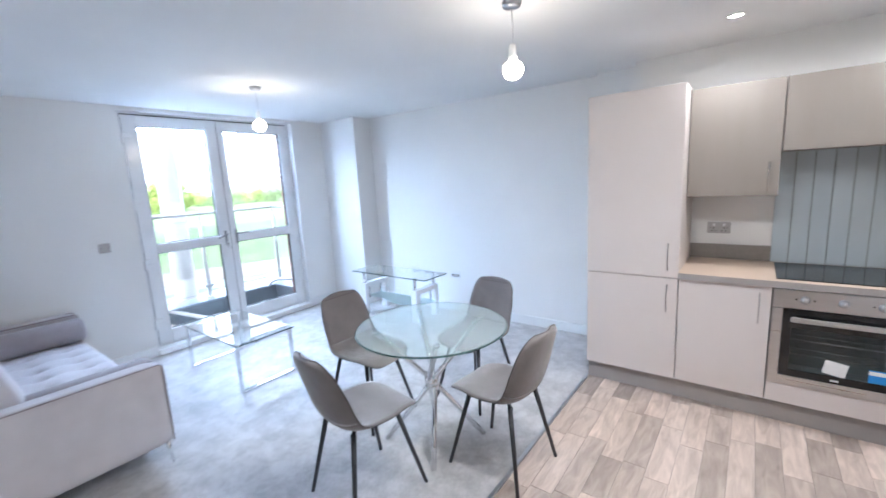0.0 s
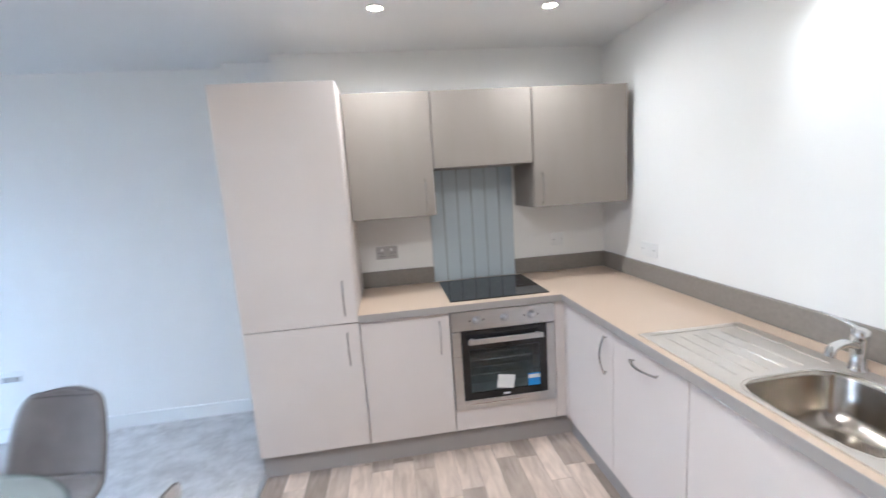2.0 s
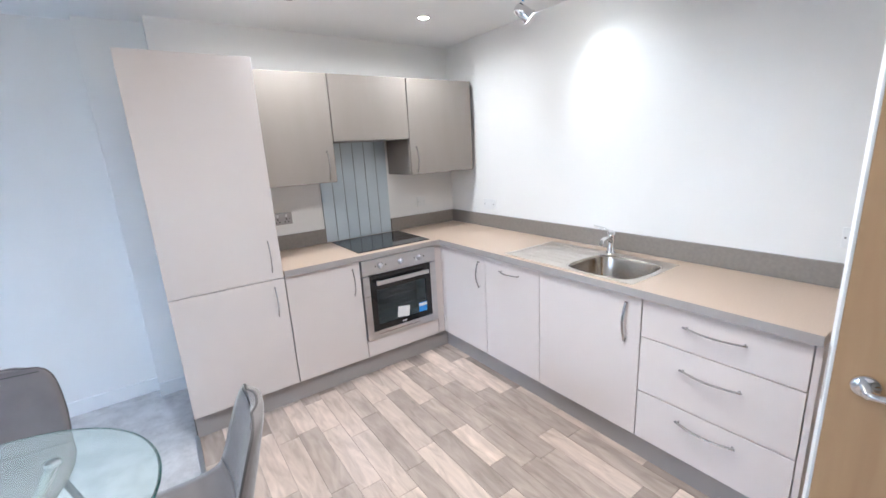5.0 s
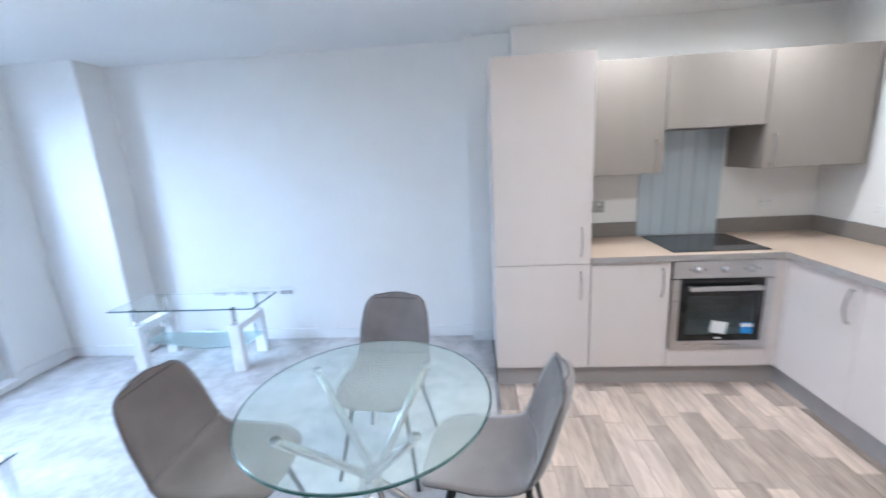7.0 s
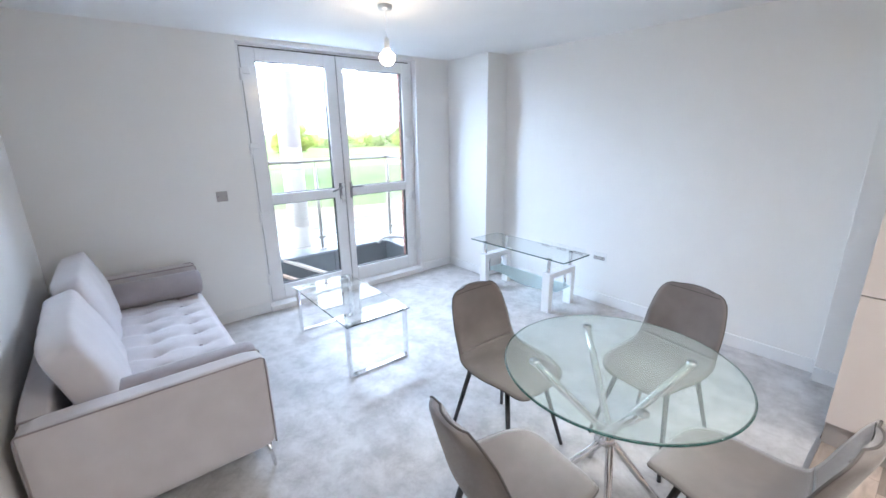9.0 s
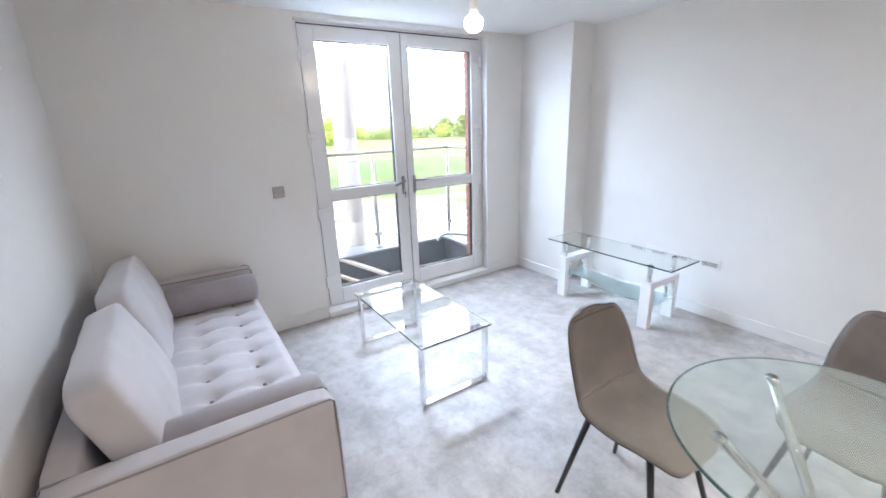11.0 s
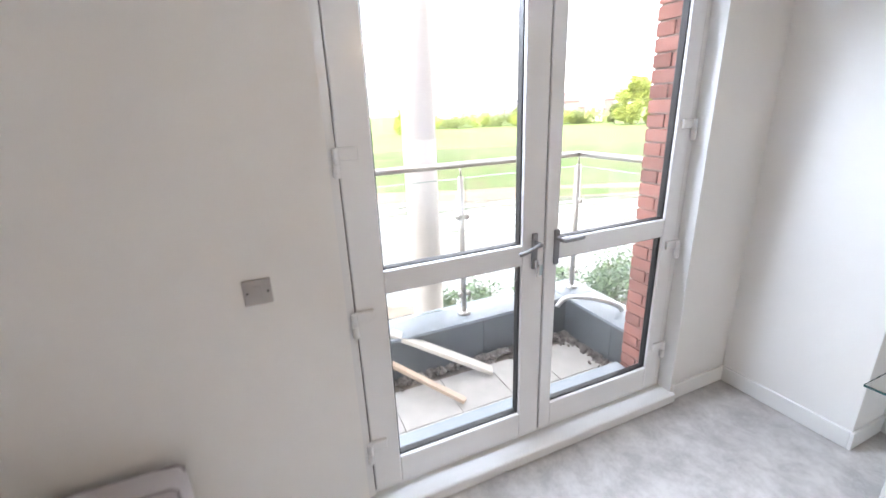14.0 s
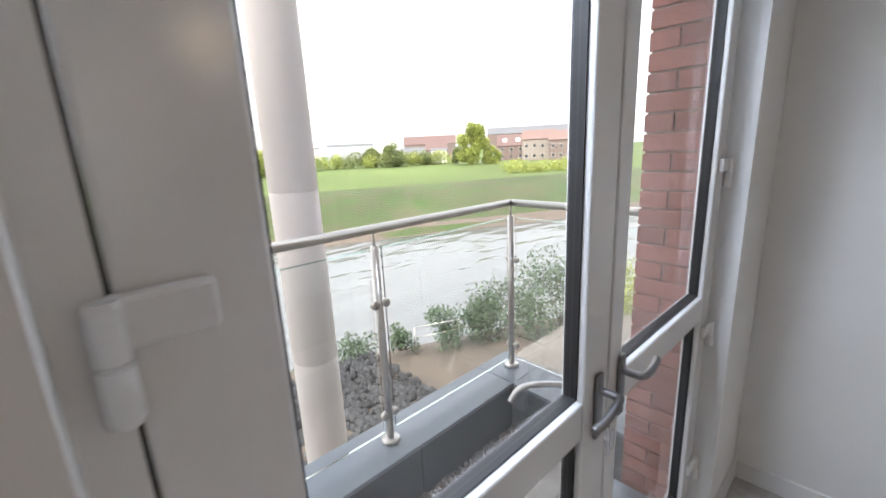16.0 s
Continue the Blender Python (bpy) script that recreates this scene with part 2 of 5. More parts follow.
def tube(points, r, sides=12, bm=None, closed=False, r_end=None, flat=1.0):
    """A round (or flattened) bar along points."""
    b = bmesh.new()
    pts = [Vector(p) for p in points]
    rings = []
    up = None
    for i, p in enumerate(pts):
        a = pts[i - 1] if (i or closed) else p
        c = pts[(i + 1) % len(pts)] if (i < len(pts) - 1 or closed) else p
        d = (c - a).normalized()
        if up is None:
            up = Vector((0, 0, 1)) if abs(d.z) < 0.9 else Vector((1, 0, 0))
        side = d.cross(up).normalized()
        up = side.cross(d).normalized()
        rr = r if r_end is None else r + (r_end - r) * i / (len(pts) - 1)
        rings.append([b.verts.new(p + side * cos(2 * pi * k / sides) * rr + up * sin(2 * pi * k / sides) * rr * flat) for k in range(sides)])
    for i in range(len(rings) - (0 if closed else 1)):
        q, s = rings[i], rings[(i + 1) % len(rings)]
        for k in range(sides):
            b.faces.new((q[k], q[(k + 1) % sides], s[(k + 1) % sides], s[k]))
    if not closed:
        b.faces.new(rings[0][::-1])
        b.faces.new(rings[-1])
    bmesh.ops.recalc_face_normals(b, faces=b.faces[:])
    return join(bm, b)


def lathe(profile, centre=(0, 0, 0), sides=24, bm=None, axis=None):
    """profile: (radius, height) from bottom to top."""
    b = bmesh.new()
    rings = []
    for r, h in profile:
        rings.append([b.verts.new((r * cos(2 * pi * k / sides), r * sin(2 * pi * k / sides), h)) for k in range(sides)])
    for q, s in zip(rings, rings[1:]):
        for k in range(sides):
            b.faces.new((q[k], q[(k + 1) % sides], s[(k + 1) % sides], s[k]))
    b.faces.new(rings[0][::-1])
    b.faces.new(rings[-1])
    if axis:
        bmesh.ops.transform(b, matrix=Vector(axis).to_track_quat("Z", "Y").to_matrix().to_4x4(), verts=b.verts)
    bmesh.ops.translate(b, vec=Vector(centre), verts=b.verts)
    return join(bm, b)


def soft_box(centre, half, power=6.0, cuts=14, turn=(0, 0, 0), puff=0.0, wrinkle=0.0, seed=0):
    """A cushion: a cube rounded as a superellipsoid, bulging by puff in the middle of its faces."""
    b = bmesh.new()
    bmesh.ops.create_cube(b, size=2.0)
    bmesh.ops.subdivide_edges(b, edges=b.edges[:], cuts=cuts, use_grid_fill=True)
    rot = Euler([radians(a) for a in turn]).to_matrix()
    for v in b.verts:
        p = v.co.copy()
        s = (abs(p.x) ** power + abs(p.y) ** power + abs(p.z) ** power) ** (1 / power)
        q = p / s
        bul = 1 + puff * (cos(q.x * pi / 2) * cos(q.z * pi / 2))
        q = Vector((q.x * half[0], q.y * half[1] * bul, q.z * half[2]))
        if wrinkle:
            q += Vector((0, 1, 0)) * wrinkle * noise.noise(Vector((q.x * 7 + seed, q.y * 4, q.z * 5)))
        v.co = rot @ q + Vector(centre)
    return b


def wave(points, n=8):
    """Catmull-Rom through tuples of numbers."""
    out = []
    for i in range(len(points) - 1):
        p0, p1, p2, p3 = points[max(i - 1, 0)], points[i], points[i + 1], points[min(i + 2, len(points) - 1)]
        for k in range(n):
            t = k / n
            out.append(tuple(0.5 * (2 * b + (c - a) * t + (2 * a - 5 * b + 4 * c - d) * t * t + (3 * b - a - 3 * c + d) * t ** 3) for a, b, c, d in zip(p0, p1, p2, p3)))
    out.append(tuple(points[-1]))
    return out


# ---- the room ----
W, E, S, N = -4.72, 1.375, 0.35, 4.39      # room faces; the kitchen wall stands further in
KN, SN, PN, PX = 4.13, 4.28, 4.095, -4.075  # kitchen wall, wall beside the tall cabinet, boxed column
CEILING = 2.43
D0, D1, DH, DB = 1.832, 3.64, 2.395, 0.075     # terrace door opening
FX = -0.98                                   # carpet meets vinyl
HX0, HX1, HS = -0.36, 0.56, -1.30            # doorway to the hall

solid("wall_west", join(join(box(W - 0.16, W, S - 0.12, D0, 0, CEILING), box(W - 0.16, W, D1, N + 0.12, 0, CEILING)), box(W - 0.16, W, D0, D1, DH, CEILING)), WALL,
      "white matt painted plaster wall round the terrace doors", "wall", kind="structure")
solid("wall_north", box(W, -1.14, N, N + 0.12, 0, CEILING), WALL, "white matt painted plaster living room wall", "wall", kind="structure")
solid("wall_pillar", box(W, PX, PN, N, 0, CEILING, 0.003), WALL, "white painted boxed-in column in the corner", "wall", kind="structure")
solid("wall_nib", box(-1.14, -0.80, SN, N + 0.12, 0, CEILING, 0.003), WALL, "white painted wall nib beside the tall cabinet", "wall", kind="structure")
solid("wall_kitchen", box(-0.80, E, KN, N + 0.12, 0, CEILING), WALL, "white painted kitchen wall behind the units", "wall", kind="structure")
solid("wall_east", box(E, E + 0.12, HS - 0.12, N + 0.12, 0, CEILING), WALL, "white painted kitchen wall above the sink", "wall", kind="structure")
solid("wall_south", join(join(box(W - 0.16, HX0, S - 0.12, S, 0, CEILING), box(HX1, E, S - 0.12, S, 0, CEILING)), box(HX0, HX1, S - 0.12, S, 2.04, CEILING)), WALL,
      "white painted wall behind the sofa", "wall", kind="structure")
solid("wall_hall", join(box(-1.0, E, HS - 0.12, HS, 0, CEILING), box(-1.12, -1.0, HS - 0.12, S - 0.12, 0, CEILING)), WALL, "white painted hall walls", "wall", kind="structure")
solid("ceiling", box(W - 0.16, E + 0.12, HS - 0.12, N + 0.12, CEILING, CEILING + 0.15), CEIL, "flat white painted ceiling", "ceiling", kind="structure")
solid("floor_carpet", box(W, FX, S, N, -0.05, 0.0), CARPET, "light grey deep pile carpet with brushed nap marks", "carpet", kind="structure")
floor = solid("floor_vinyl", box(FX, E, HS, N, -0.05, -0.004), SUBFLOOR, "grey oak effect vinyl plank floor", "floor", kind="structure")
solid("trim_threshold", box(FX - 0.012, FX + 0.012, S, 3.60, -0.004, 0.006, 0.002), SATIN, "thin metal strip between carpet and vinyl", "trim", kind="structure")


def skirting(name, x0, x1, y0, y1):
    b = box(x0, x1, y0, y1, 0.0, 0.10, 0.004)
    solid(name, b, TRIM, "white painted skirting board", "skirting", kind="structure")


skirting("baseboard_west", W, W + 0.016, S, D0 - 0.01)
skirting("baseboard_west_corner", W, W + 0.016, D1 + 0.01, PN)
skirting("baseboard_pillar", W + 0.016, PX, PN - 0.016, PN)
skirting("baseboard_pillar_side", PX, PX + 0.016, PN - 0.016, N - 0.016)
skirting("baseboard_north", PX + 0.016, -1.14, N - 0.016, N)
skirting("baseboard_nib", -1.14, -0.98, SN - 0.016, SN)
skirting("baseboard_south", W + 0.016, HX0 - 0.07, S, S + 0.016)

# ---- terrace doors ----
def terrace_doors():
    xf = -4.79                                # inner face of the leaves
    d = thing("door_1", (xf, (D0 + D1) / 2, DB), "white double terrace doors with clear glass, closed", "terrace door", kind="structure")
    f = join(join(join(box(xf - 0.075, xf - 0.003, D0, D0 + 0.0385, 0.02, DH), box(xf - 0.075, xf - 0.012, D1 - 0.05, D1, 0.02, DH)),
                  box(xf - 0.075, xf - 0.012, D0 + 0.0385, D1 - 0.05, DH - 0.05, DH)), box(xf - 0.075, xf - 0.012, D0 + 0.0385, D1 - 0.05, 0.02, 0.07))
    part("door_frame", f, UPVC, d)
    # black strips set in the gaps stand for the shade there
    part("gap_strip", join(box(xf - 0.02, xf - 0.009, D0 + 0.0385, D0 + 0.0425, DB, DH - 0.03), box(xf - 0.02, xf - 0.010, D0 + 0.0425, D1 - 0.05, DH - 0.0295, DH - 0.02)), GASKET, d, "dark gap round the leaves")
    part("gap_strip", box(xf - 0.03, xf - 0.012, 2.739, 2.745, DB, DH - 0.03), GASKET, d, "dark gap between the leaves")
    mid = 2.742
    for y0, y1, right in ((D0 + 0.043, mid - 0.004, False), (mid + 0.004, D1 - 0.05, True)):
        g0, g1 = (y0 + 0.122, y1 - 0.115) if not right else (y0 + 0.068, y1 - 0.095)
        z0, z1, m0, m1, t0, t1 = DB, DH - 0.03, 1.012, 1.108, 0.215, DH - 0.135
        leaf = bmesh.new()
        for a, b_, c, e in ((y0, g0, z0, z1), (g1, y1, z0, z1), (g0, g1, z0, t0), (g0, g1, t1, z1), (g0, g1, m0, m1)):
            box(xf - 0.06, xf, a, b_, c, e, 0.006, leaf)
        lo = part("leaf", leaf, UPVC, d)
        for c, e in ((t0, m0), (m1, t1)):
            gk = bmesh.new()
            for a, b_, p, q in ((g0, g0 + 0.006, c, e), (g1 - 0.006, g1, c, e), (g0, g1, c, c + 0.006), (g0, g1, e - 0.006, e)):
                box(xf - 0.052, xf - 0.016, a, b_, p, q, 0.0, gk)
            part("gasket", gk, GASKET, lo, "black rubber glazing gasket")
            pane = part("pane", box(xf - 0.036, xf - 0.030, g0 + 0.003, g1 - 0.003, c + 0.003, e - 0.003), GLASS, lo)
            pane.visible_shadow = False
        # handle on a long plate
        hy = 2.683 if not right else 2.803
        hz = 1.116
        h = part("handle", box(xf, xf + 0.012, hy - 0.015, hy + 0.015, hz - 0.125, hz + 0.042, 0.005), DARKSATIN, lo, "dark satin metal lever handle", True)
        tip, drop = (-0.105, 0.03) if not right else (0.118, 0.002)
        lever = tube(wave([(xf + 0.008, hy, hz), (xf + 0.05, hy, hz), (xf + 0.06, hy + tip * 0.15, hz), (xf + 0.056, hy + tip * 0.7, hz - drop * 0.7), (xf + 0.048, hy + tip, hz - drop)], 5), 0.0095, 10)
        part("lever", lever, DARKSATIN, h, "", True)
        if not right:
            key = lathe([(0.009, 0), (0.009, 0.02)], (xf + 0.01, hy, hz - 0.085), 14, None, (1, 0, 0))
            tube([(xf + 0.03, hy, hz - 0.085), (xf + 0.032, hy + 0.001, hz - 0.155)], 0.004, 8, key)
            box(xf + 0.028, xf + 0.031, hy - 0.012, hy + 0.012, hz - 0.115, hz - 0.088, 0.001, key)
            box(xf + 0.034, xf + 0.037, hy + 0.006, hy + 0.024, hz - 0.15, hz - 0.10, 0.001, key)
            part("key", key, CHROME, h, "bunch of metal keys in the lock")
        hinge_y = D0 + 0.034 if not right else D1 - 0.042
        for z in ((0.318, 0.933, 1.548, 2.168) if right else (0.298, 0.913, 1.525, 2.145)):
            hb = lathe([(0.011, -0.05), (0.0135, -0.045), (0.0135, -0.003), (0.010, -0.001), (0.010, 0.001), (0.0125, 0.003), (0.0125, 0.045), (0.011, 0.05)], (xf + 0.012, hinge_y, z), 14)
            s = 1 if not right else -1
            box(xf - 0.004, xf + 0.014, min(hinge_y, hinge_y + s * 0.078), max(hinge_y, hinge_y + s * 0.078), z + 0.006, z + 0.052, 0.006, hb)
            part("hinge", hb, UPVC, lo, "white butt hinge", False)
    return d


terrace_doors()
solid("window_sill", box(-4.90, W + 0.035, D0 - 0.005, D1 + 0.005, 0.0, 0.055, 0.006), TRIM, "white painted threshold board under the terrace doors", "threshold", kind="structure")
solid("trim_reveal", box(-4.80, W + 0.003, D1 - 0.010, D1 + 0.002, 0.055, DH), TRIM, "white plastic reveal lining beside the doors", "trim", kind="structure")
solid("trim_head", box(-4.80, W + 0.004, D0, D1 - 0.012, DH - 0.004, DH + 0.01), TRIM, "white reveal lining over the doors", "trim", kind="structure")


def outlet(name, c, normal, w, h, label, sockets=0, rocker=0, mat=GREYPLASTIC, dark=True):
    """A wall plate with its centre at c; normal is 'x' (faces east), '-x' (faces west) or '-y' (faces south)."""
    o = thing(name, c, label, "socket" if sockets else "switch")
    def b(u0, u1, v0, v1, d0, d1, bev=0.0):
        x, y, z = c
        if normal == "x":
            return box(x + d0, x + d1, y + u0, y + u1, z + v0, z + v1, bev)
        if normal == "-x":
            return box(x - d1, x - d0, y + u0, y + u1, z + v0, z + v1, bev)
        return box(x + u0, x + u1, y - d1, y - d0, z + v0, z + v1, bev)
    part("plate", b(-w / 2, w / 2, -h / 2, h / 2, 0.0, 0.009, 0.003), mat, o)
    if mat == WHITEPLASTIC and sockets:
        part("insert", b(-w / 2 + 0.014, w / 2 - 0.014, -0.026, 0.008, 0.0085, 0.0094), GREYPLASTIC, o, "grey socket insert")
    for i in range(sockets):
        u = (i - (sockets - 1) / 2) * 0.062
        part("rocker", b(u - 0.006, u + 0.006, 0.012, 0.03, 0.009, 0.012, 0.001), WHITEPLASTIC, o)
        for du, dv, a, e in ((0, -0.004, 0.006, 0.012), (-0.012, -0.024, 0.010, 0.006), (0.012, -0.024, 0.010, 0.006)):
            part("pin_hole", b(u + du - a / 2, u + du + a / 2, dv - e / 2, dv + e / 2, 0.0085, 0.0096), BLACK, o, "dark socket opening")
    if rocker:
        part("rocker", b(-0.012, 0.012, -0.018, 0.022, 0.009, 0.0125, 0.002), mat, o)
    for u in (-w * 0.36, w * 0.36):
        part("screw", b(u - 0.003, u + 0.003, -0.003, 0.003, 0.009, 0.0105), BLACK if dark else CHROME, o)
    return o


outlet("light_switch", (W, 1.56, 1.147), "x", 0.086, 0.086, "brushed grey single light switch on the white wall", rocker=1)
outlet("double_socket", (-2.812, N, 0.462), "-y", 0.146, 0.086, "white double socket with black sockets on the wall", sockets=2, mat=WHITEPLASTIC)


# ---- kitchen ----
FY, FXE, TOP = 3.535, 0.80, 0.912      # front of the north run, front of the east run, worktop height


def bow(p0, p1, out, parent, name="handle"):
    """A flat bowed bar handle between p0 and p1, standing out by the vector out."""
    more = 0.16 if abs(p1[2] - p0[2]) > 0.05 else 0.0
    a, b_, o = Vector(p0).lerp(Vector(p1), -more), Vector(p0).lerp(Vector(p1), 1 + more), Vector(out)
    pts = []
    for i in range(13):
        t = i / 12
        pts.append(a.lerp(b_, t) + o * (0.012 + 0.024 * sin(pi * t)) / 0.036)
    m = tube(pts, 0.007, 10, None, False, None, 0.5)
    for e in (a.lerp(b_, 0.05), a.lerp(b_, 0.95)):
        tube([e, e + o * 0.45], 0.004, 8, m)
    return part(name, m, BOWSTEEL, parent, "bowed chrome bar handle", True)


def unit_north(name, x0, x1, doors, label, z0, z1, y0, y1, mat, category="kitchen cabinet", carcass=None):
    """A cabinet facing south. doors: (z0, z1, handle_x, handle_z0, handle_z1)."""
    c = thing(name, ((x0 + x1) / 2, (y0 + y1) / 2, z0), label, category)
    part("body", box(x0 + 0.001, x1 - 0.001, y0 + 0.022, y1, z0, z1), carcass or CARCASS, c)
    for a, b_, hx, h0, h1 in doors:
        dr = part("cabinet_door", box(x0 + 0.0025, x1 - 0.0025, y0, y0 + 0.019, a + 0.0025, b_ - 0.0025, 0.0015), mat, c)
        if hx is not None:
            bow((hx, y0, h0), (hx, y0, h1), (0, -0.036, 0), dr)
    return c


PH = 0.145
unit_north("tall_cabinet", -0.975, -0.37, [(PH, 0.866, -0.435, 0.655, 0.80), (0.866, 2.121, -0.435, 0.94, 1.085)], "tall cashmere laminate fridge cabinet with two doors", PH, 2.119, FY, KN - 0.01, CABINET, carcass=CABINET)
unit_north("base_cabinet", -0.368, 0.125, [(PH, 0.872, 0.066, 0.66, 0.805)], "cashmere laminate base cabinet with one door", PH, 0.872, FY, KN - 0.06, CABINET)
oven_house = thing("oven_housing", (0.435, 3.8, PH), "cashmere laminate housing under the built-in oven", "kitchen cabinet")
part("side_panel", box(0.127, 0.14, FY + 0.03, KN - 0.06, PH, 0.872), CARCASS, oven_house)
part("side_panel", box(0.727, 0.74, FY + 0.03, KN - 0.06, PH, 0.872), CARCASS, oven_house)
part("base_panel", box(0.129, 0.738, FY, FY + 0.019, PH + 0.002, 0.268, 0.0015), CABINET, oven_house)
part("filler", box(0.742, 0.80, FY + 0.002, FY + 0.021, PH + 0.002, 0.872, 0.0015), CABINET, oven_house)

WU0, WU1, WY = 1.397, 2.101, 3.747
unit_north("wall_cabinet", -0.368, 0.122, [(WU0, WU1, 0.065, 1.44, 1.585)], "taupe laminate wall cabinet with one door", WU0, WU1, WY, KN, TAUPE, carcass=TAUPE)
unit_north("hood_cabinet", 0.124, 0.718, [(1.666, WU1, None, 0, 0)], "taupe laminate cabinet that hides the cooker hood", 1.666, WU1, WY, KN, TAUPE, carcass=TAUPE)
unit_north("wall_cabinet", 0.720, 1.325, [(WU0, WU1, 0.770, 1.44, 1.585)], "taupe laminate wall cabinet beside the corner", WU0, WU1, WY, KN, TAUPE, carcass=TAUPE)


def oven():
    x0, x1, z0, z1 = 0.131, 0.734, 0.274, 0.865
    o = thing("oven", ((x0 + x1) / 2, FY, z0), "built-in stainless steel oven with black glass door", "oven")
    y = FY - 0.012
    part("body", box(x0 + 0.012, x1 - 0.012, FY + 0.17, KN - 0.10, z0 + 0.01, z1 - 0.01), OVENDARK, o)
    pn = part("control_panel", box(x0, x1, y, FY + 0.04, z1 - 0.112, z1, 0.003), STEEL, o, "brushed steel control panel")
    for kx in (x0 + 0.145, (x0 + x1) / 2 + 0.005, x1 - 0.14):
        k = part("knob", lathe([(0.024, 0), (0.024, 0.004), (0.019, 0.007), (0.0175, 0.024), (0.015, 0.027)], (kx, y, z1 - 0.055), 24, None, (0, -1, 0)), SATIN, pn, "round metal knob", True)
        part("pointer", box(kx - 0.002, kx + 0.002, y - 0.0285, y - 0.026, z1 - 0.055, z1 - 0.041), WHITEPLASTIC, pn)
    for dx in (-0.04, 0.04):
        for kx in (x0 + 0.145, x1 - 0.14):
            part("dial_mark", box(kx + dx - 0.004, kx + dx + 0.004, y - 0.0008, y, z1 - 0.060, z1 - 0.050), BLACK, pn)
    dz1 = z1 - 0.118
    dr = bmesh.new()
    for a, b_, c, e in ((x0, x0 + 0.05, z0, dz1), (x1 - 0.05, x1, z0, dz1), (x0 + 0.05, x1 - 0.05, z0, z0 + 0.058)):
        box(a, b_, y, FY + 0.03, c, e, 0.002, dr)
    door = part("oven_door", dr, STEEL, o, "brushed steel door frame")
    part("window_surround", join(join(box(x0 + 0.05, x0 + 0.095, y + 0.001, y + 0.012, z0 + 0.058, dz1), box(x1 - 0.095, x1 - 0.05, y + 0.001, y + 0.012, z0 + 0.058, dz1)),
         join(box(x0 + 0.095, x1 - 0.095, y + 0.001, y + 0.012, z0 + 0.058, z0 + 0.10), box(x0 + 0.095, x1 - 0.095, y + 0.001, y + 0.012, dz1 - 0.11, dz1))), BLACKGLASS, door)
    w = part("window", box(x0 + 0.095, x1 - 0.095, y + 0.004, y + 0.009, z0 + 0.10, dz1 - 0.11), glass_material("tinted_oven_glass", (0.55, 0.60, 0.60)), door, "tinted glass window")
    w.visible_shadow = False
    cav = bmesh.new()
    box(x0 + 0.07, x1 - 0.07, FY + 0.16, FY + 0.168, z0 + 0.06, dz1 - 0.06, 0, cav)
    box(x0 + 0.07, x0 + 0.08, FY + 0.032, FY + 0.16, z0 + 0.06, dz1 - 0.06, 0, cav)
    box(x1 - 0.08, x1 - 0.07, FY + 0.032, FY + 0.16, z0 + 0.06, dz1 - 0.06, 0, cav)
    box(x0 + 0.08, x1 - 0.08, FY + 0.032, FY + 0.16, z0 + 0.06, z0 + 0.07, 0, cav)
    box(x0 + 0.08, x1 - 0.08, FY + 0.032, FY + 0.16, dz1 - 0.07, dz1 - 0.06, 0, cav)
    part("cavity", cav, OVENDARK, o, "dark enamel oven cavity")
    for z in (z0 + 0.185, z0 + 0.275):
        r = bmesh.new()
        tube([(x0 + 0.081, FY + 0.04, z), (x1 - 0.081, FY + 0.04, z)], 0.0035, 8, r)
        tube([(x0 + 0.081, FY + 0.14, z), (x1 - 0.081, FY + 0.14, z)], 0.003, 8, r)
        for i in range(9):
            xx = x0 + 0.10 + i * 0.05
            tube([(xx, FY + 0.04, z), (xx, FY + 0.14, z)], 0.0018, 6, r)
        part("rack", r, CHROME, o, "chrome wire rack", True)
    hb = box(x0 + 0.085, x1 - 0.085, y - 0.045, y - 0.030, dz1 - 0.065, dz1 - 0.035, 0.005)
    for hx in (x0 + 0.11, x1 - 0.11):
        box(hx - 0.01, hx + 0.01, y - 0.033, y + 0.001, dz1 - 0.058, dz1 - 0.042, 0.002, hb)
    part("door_handle", hb, STEEL, door, "brushed steel bar handle")
    part("sticker", box(x1 - 0.168, x1 - 0.098, y + 0.0005, y + 0.0035, z0 + 0.105, z0 + 0.178), BLUE, door, "blue and white sticker")
    part("sticker_head", box(x1 - 0.168, x1 - 0.098, y + 0.0003, y + 0.0005, z0 + 0.150, z0 + 0.172), PAPER, door, "white sticker band")
    lf = box(-0.05, 0.05, -0.001, 0.001, -0.04, 0.04)
    bmesh.ops.transform(lf, matrix=pose(x0 + 0.30, y + 0.001, z0 + 0.15, 0, 9, 0), verts=lf.verts)
    part("leaflet", lf, PAPER, door, "white paper leaflet stuck to the glass")
    part("badge", box((x0 + x1) / 2 - 0.018, (x0 + x1) / 2 + 0.018, y - 0.0005, y + 0.002, z0 + 0.072, z0 + 0.082), WHITEPLASTIC, door, "small pale maker's badge")


oven()


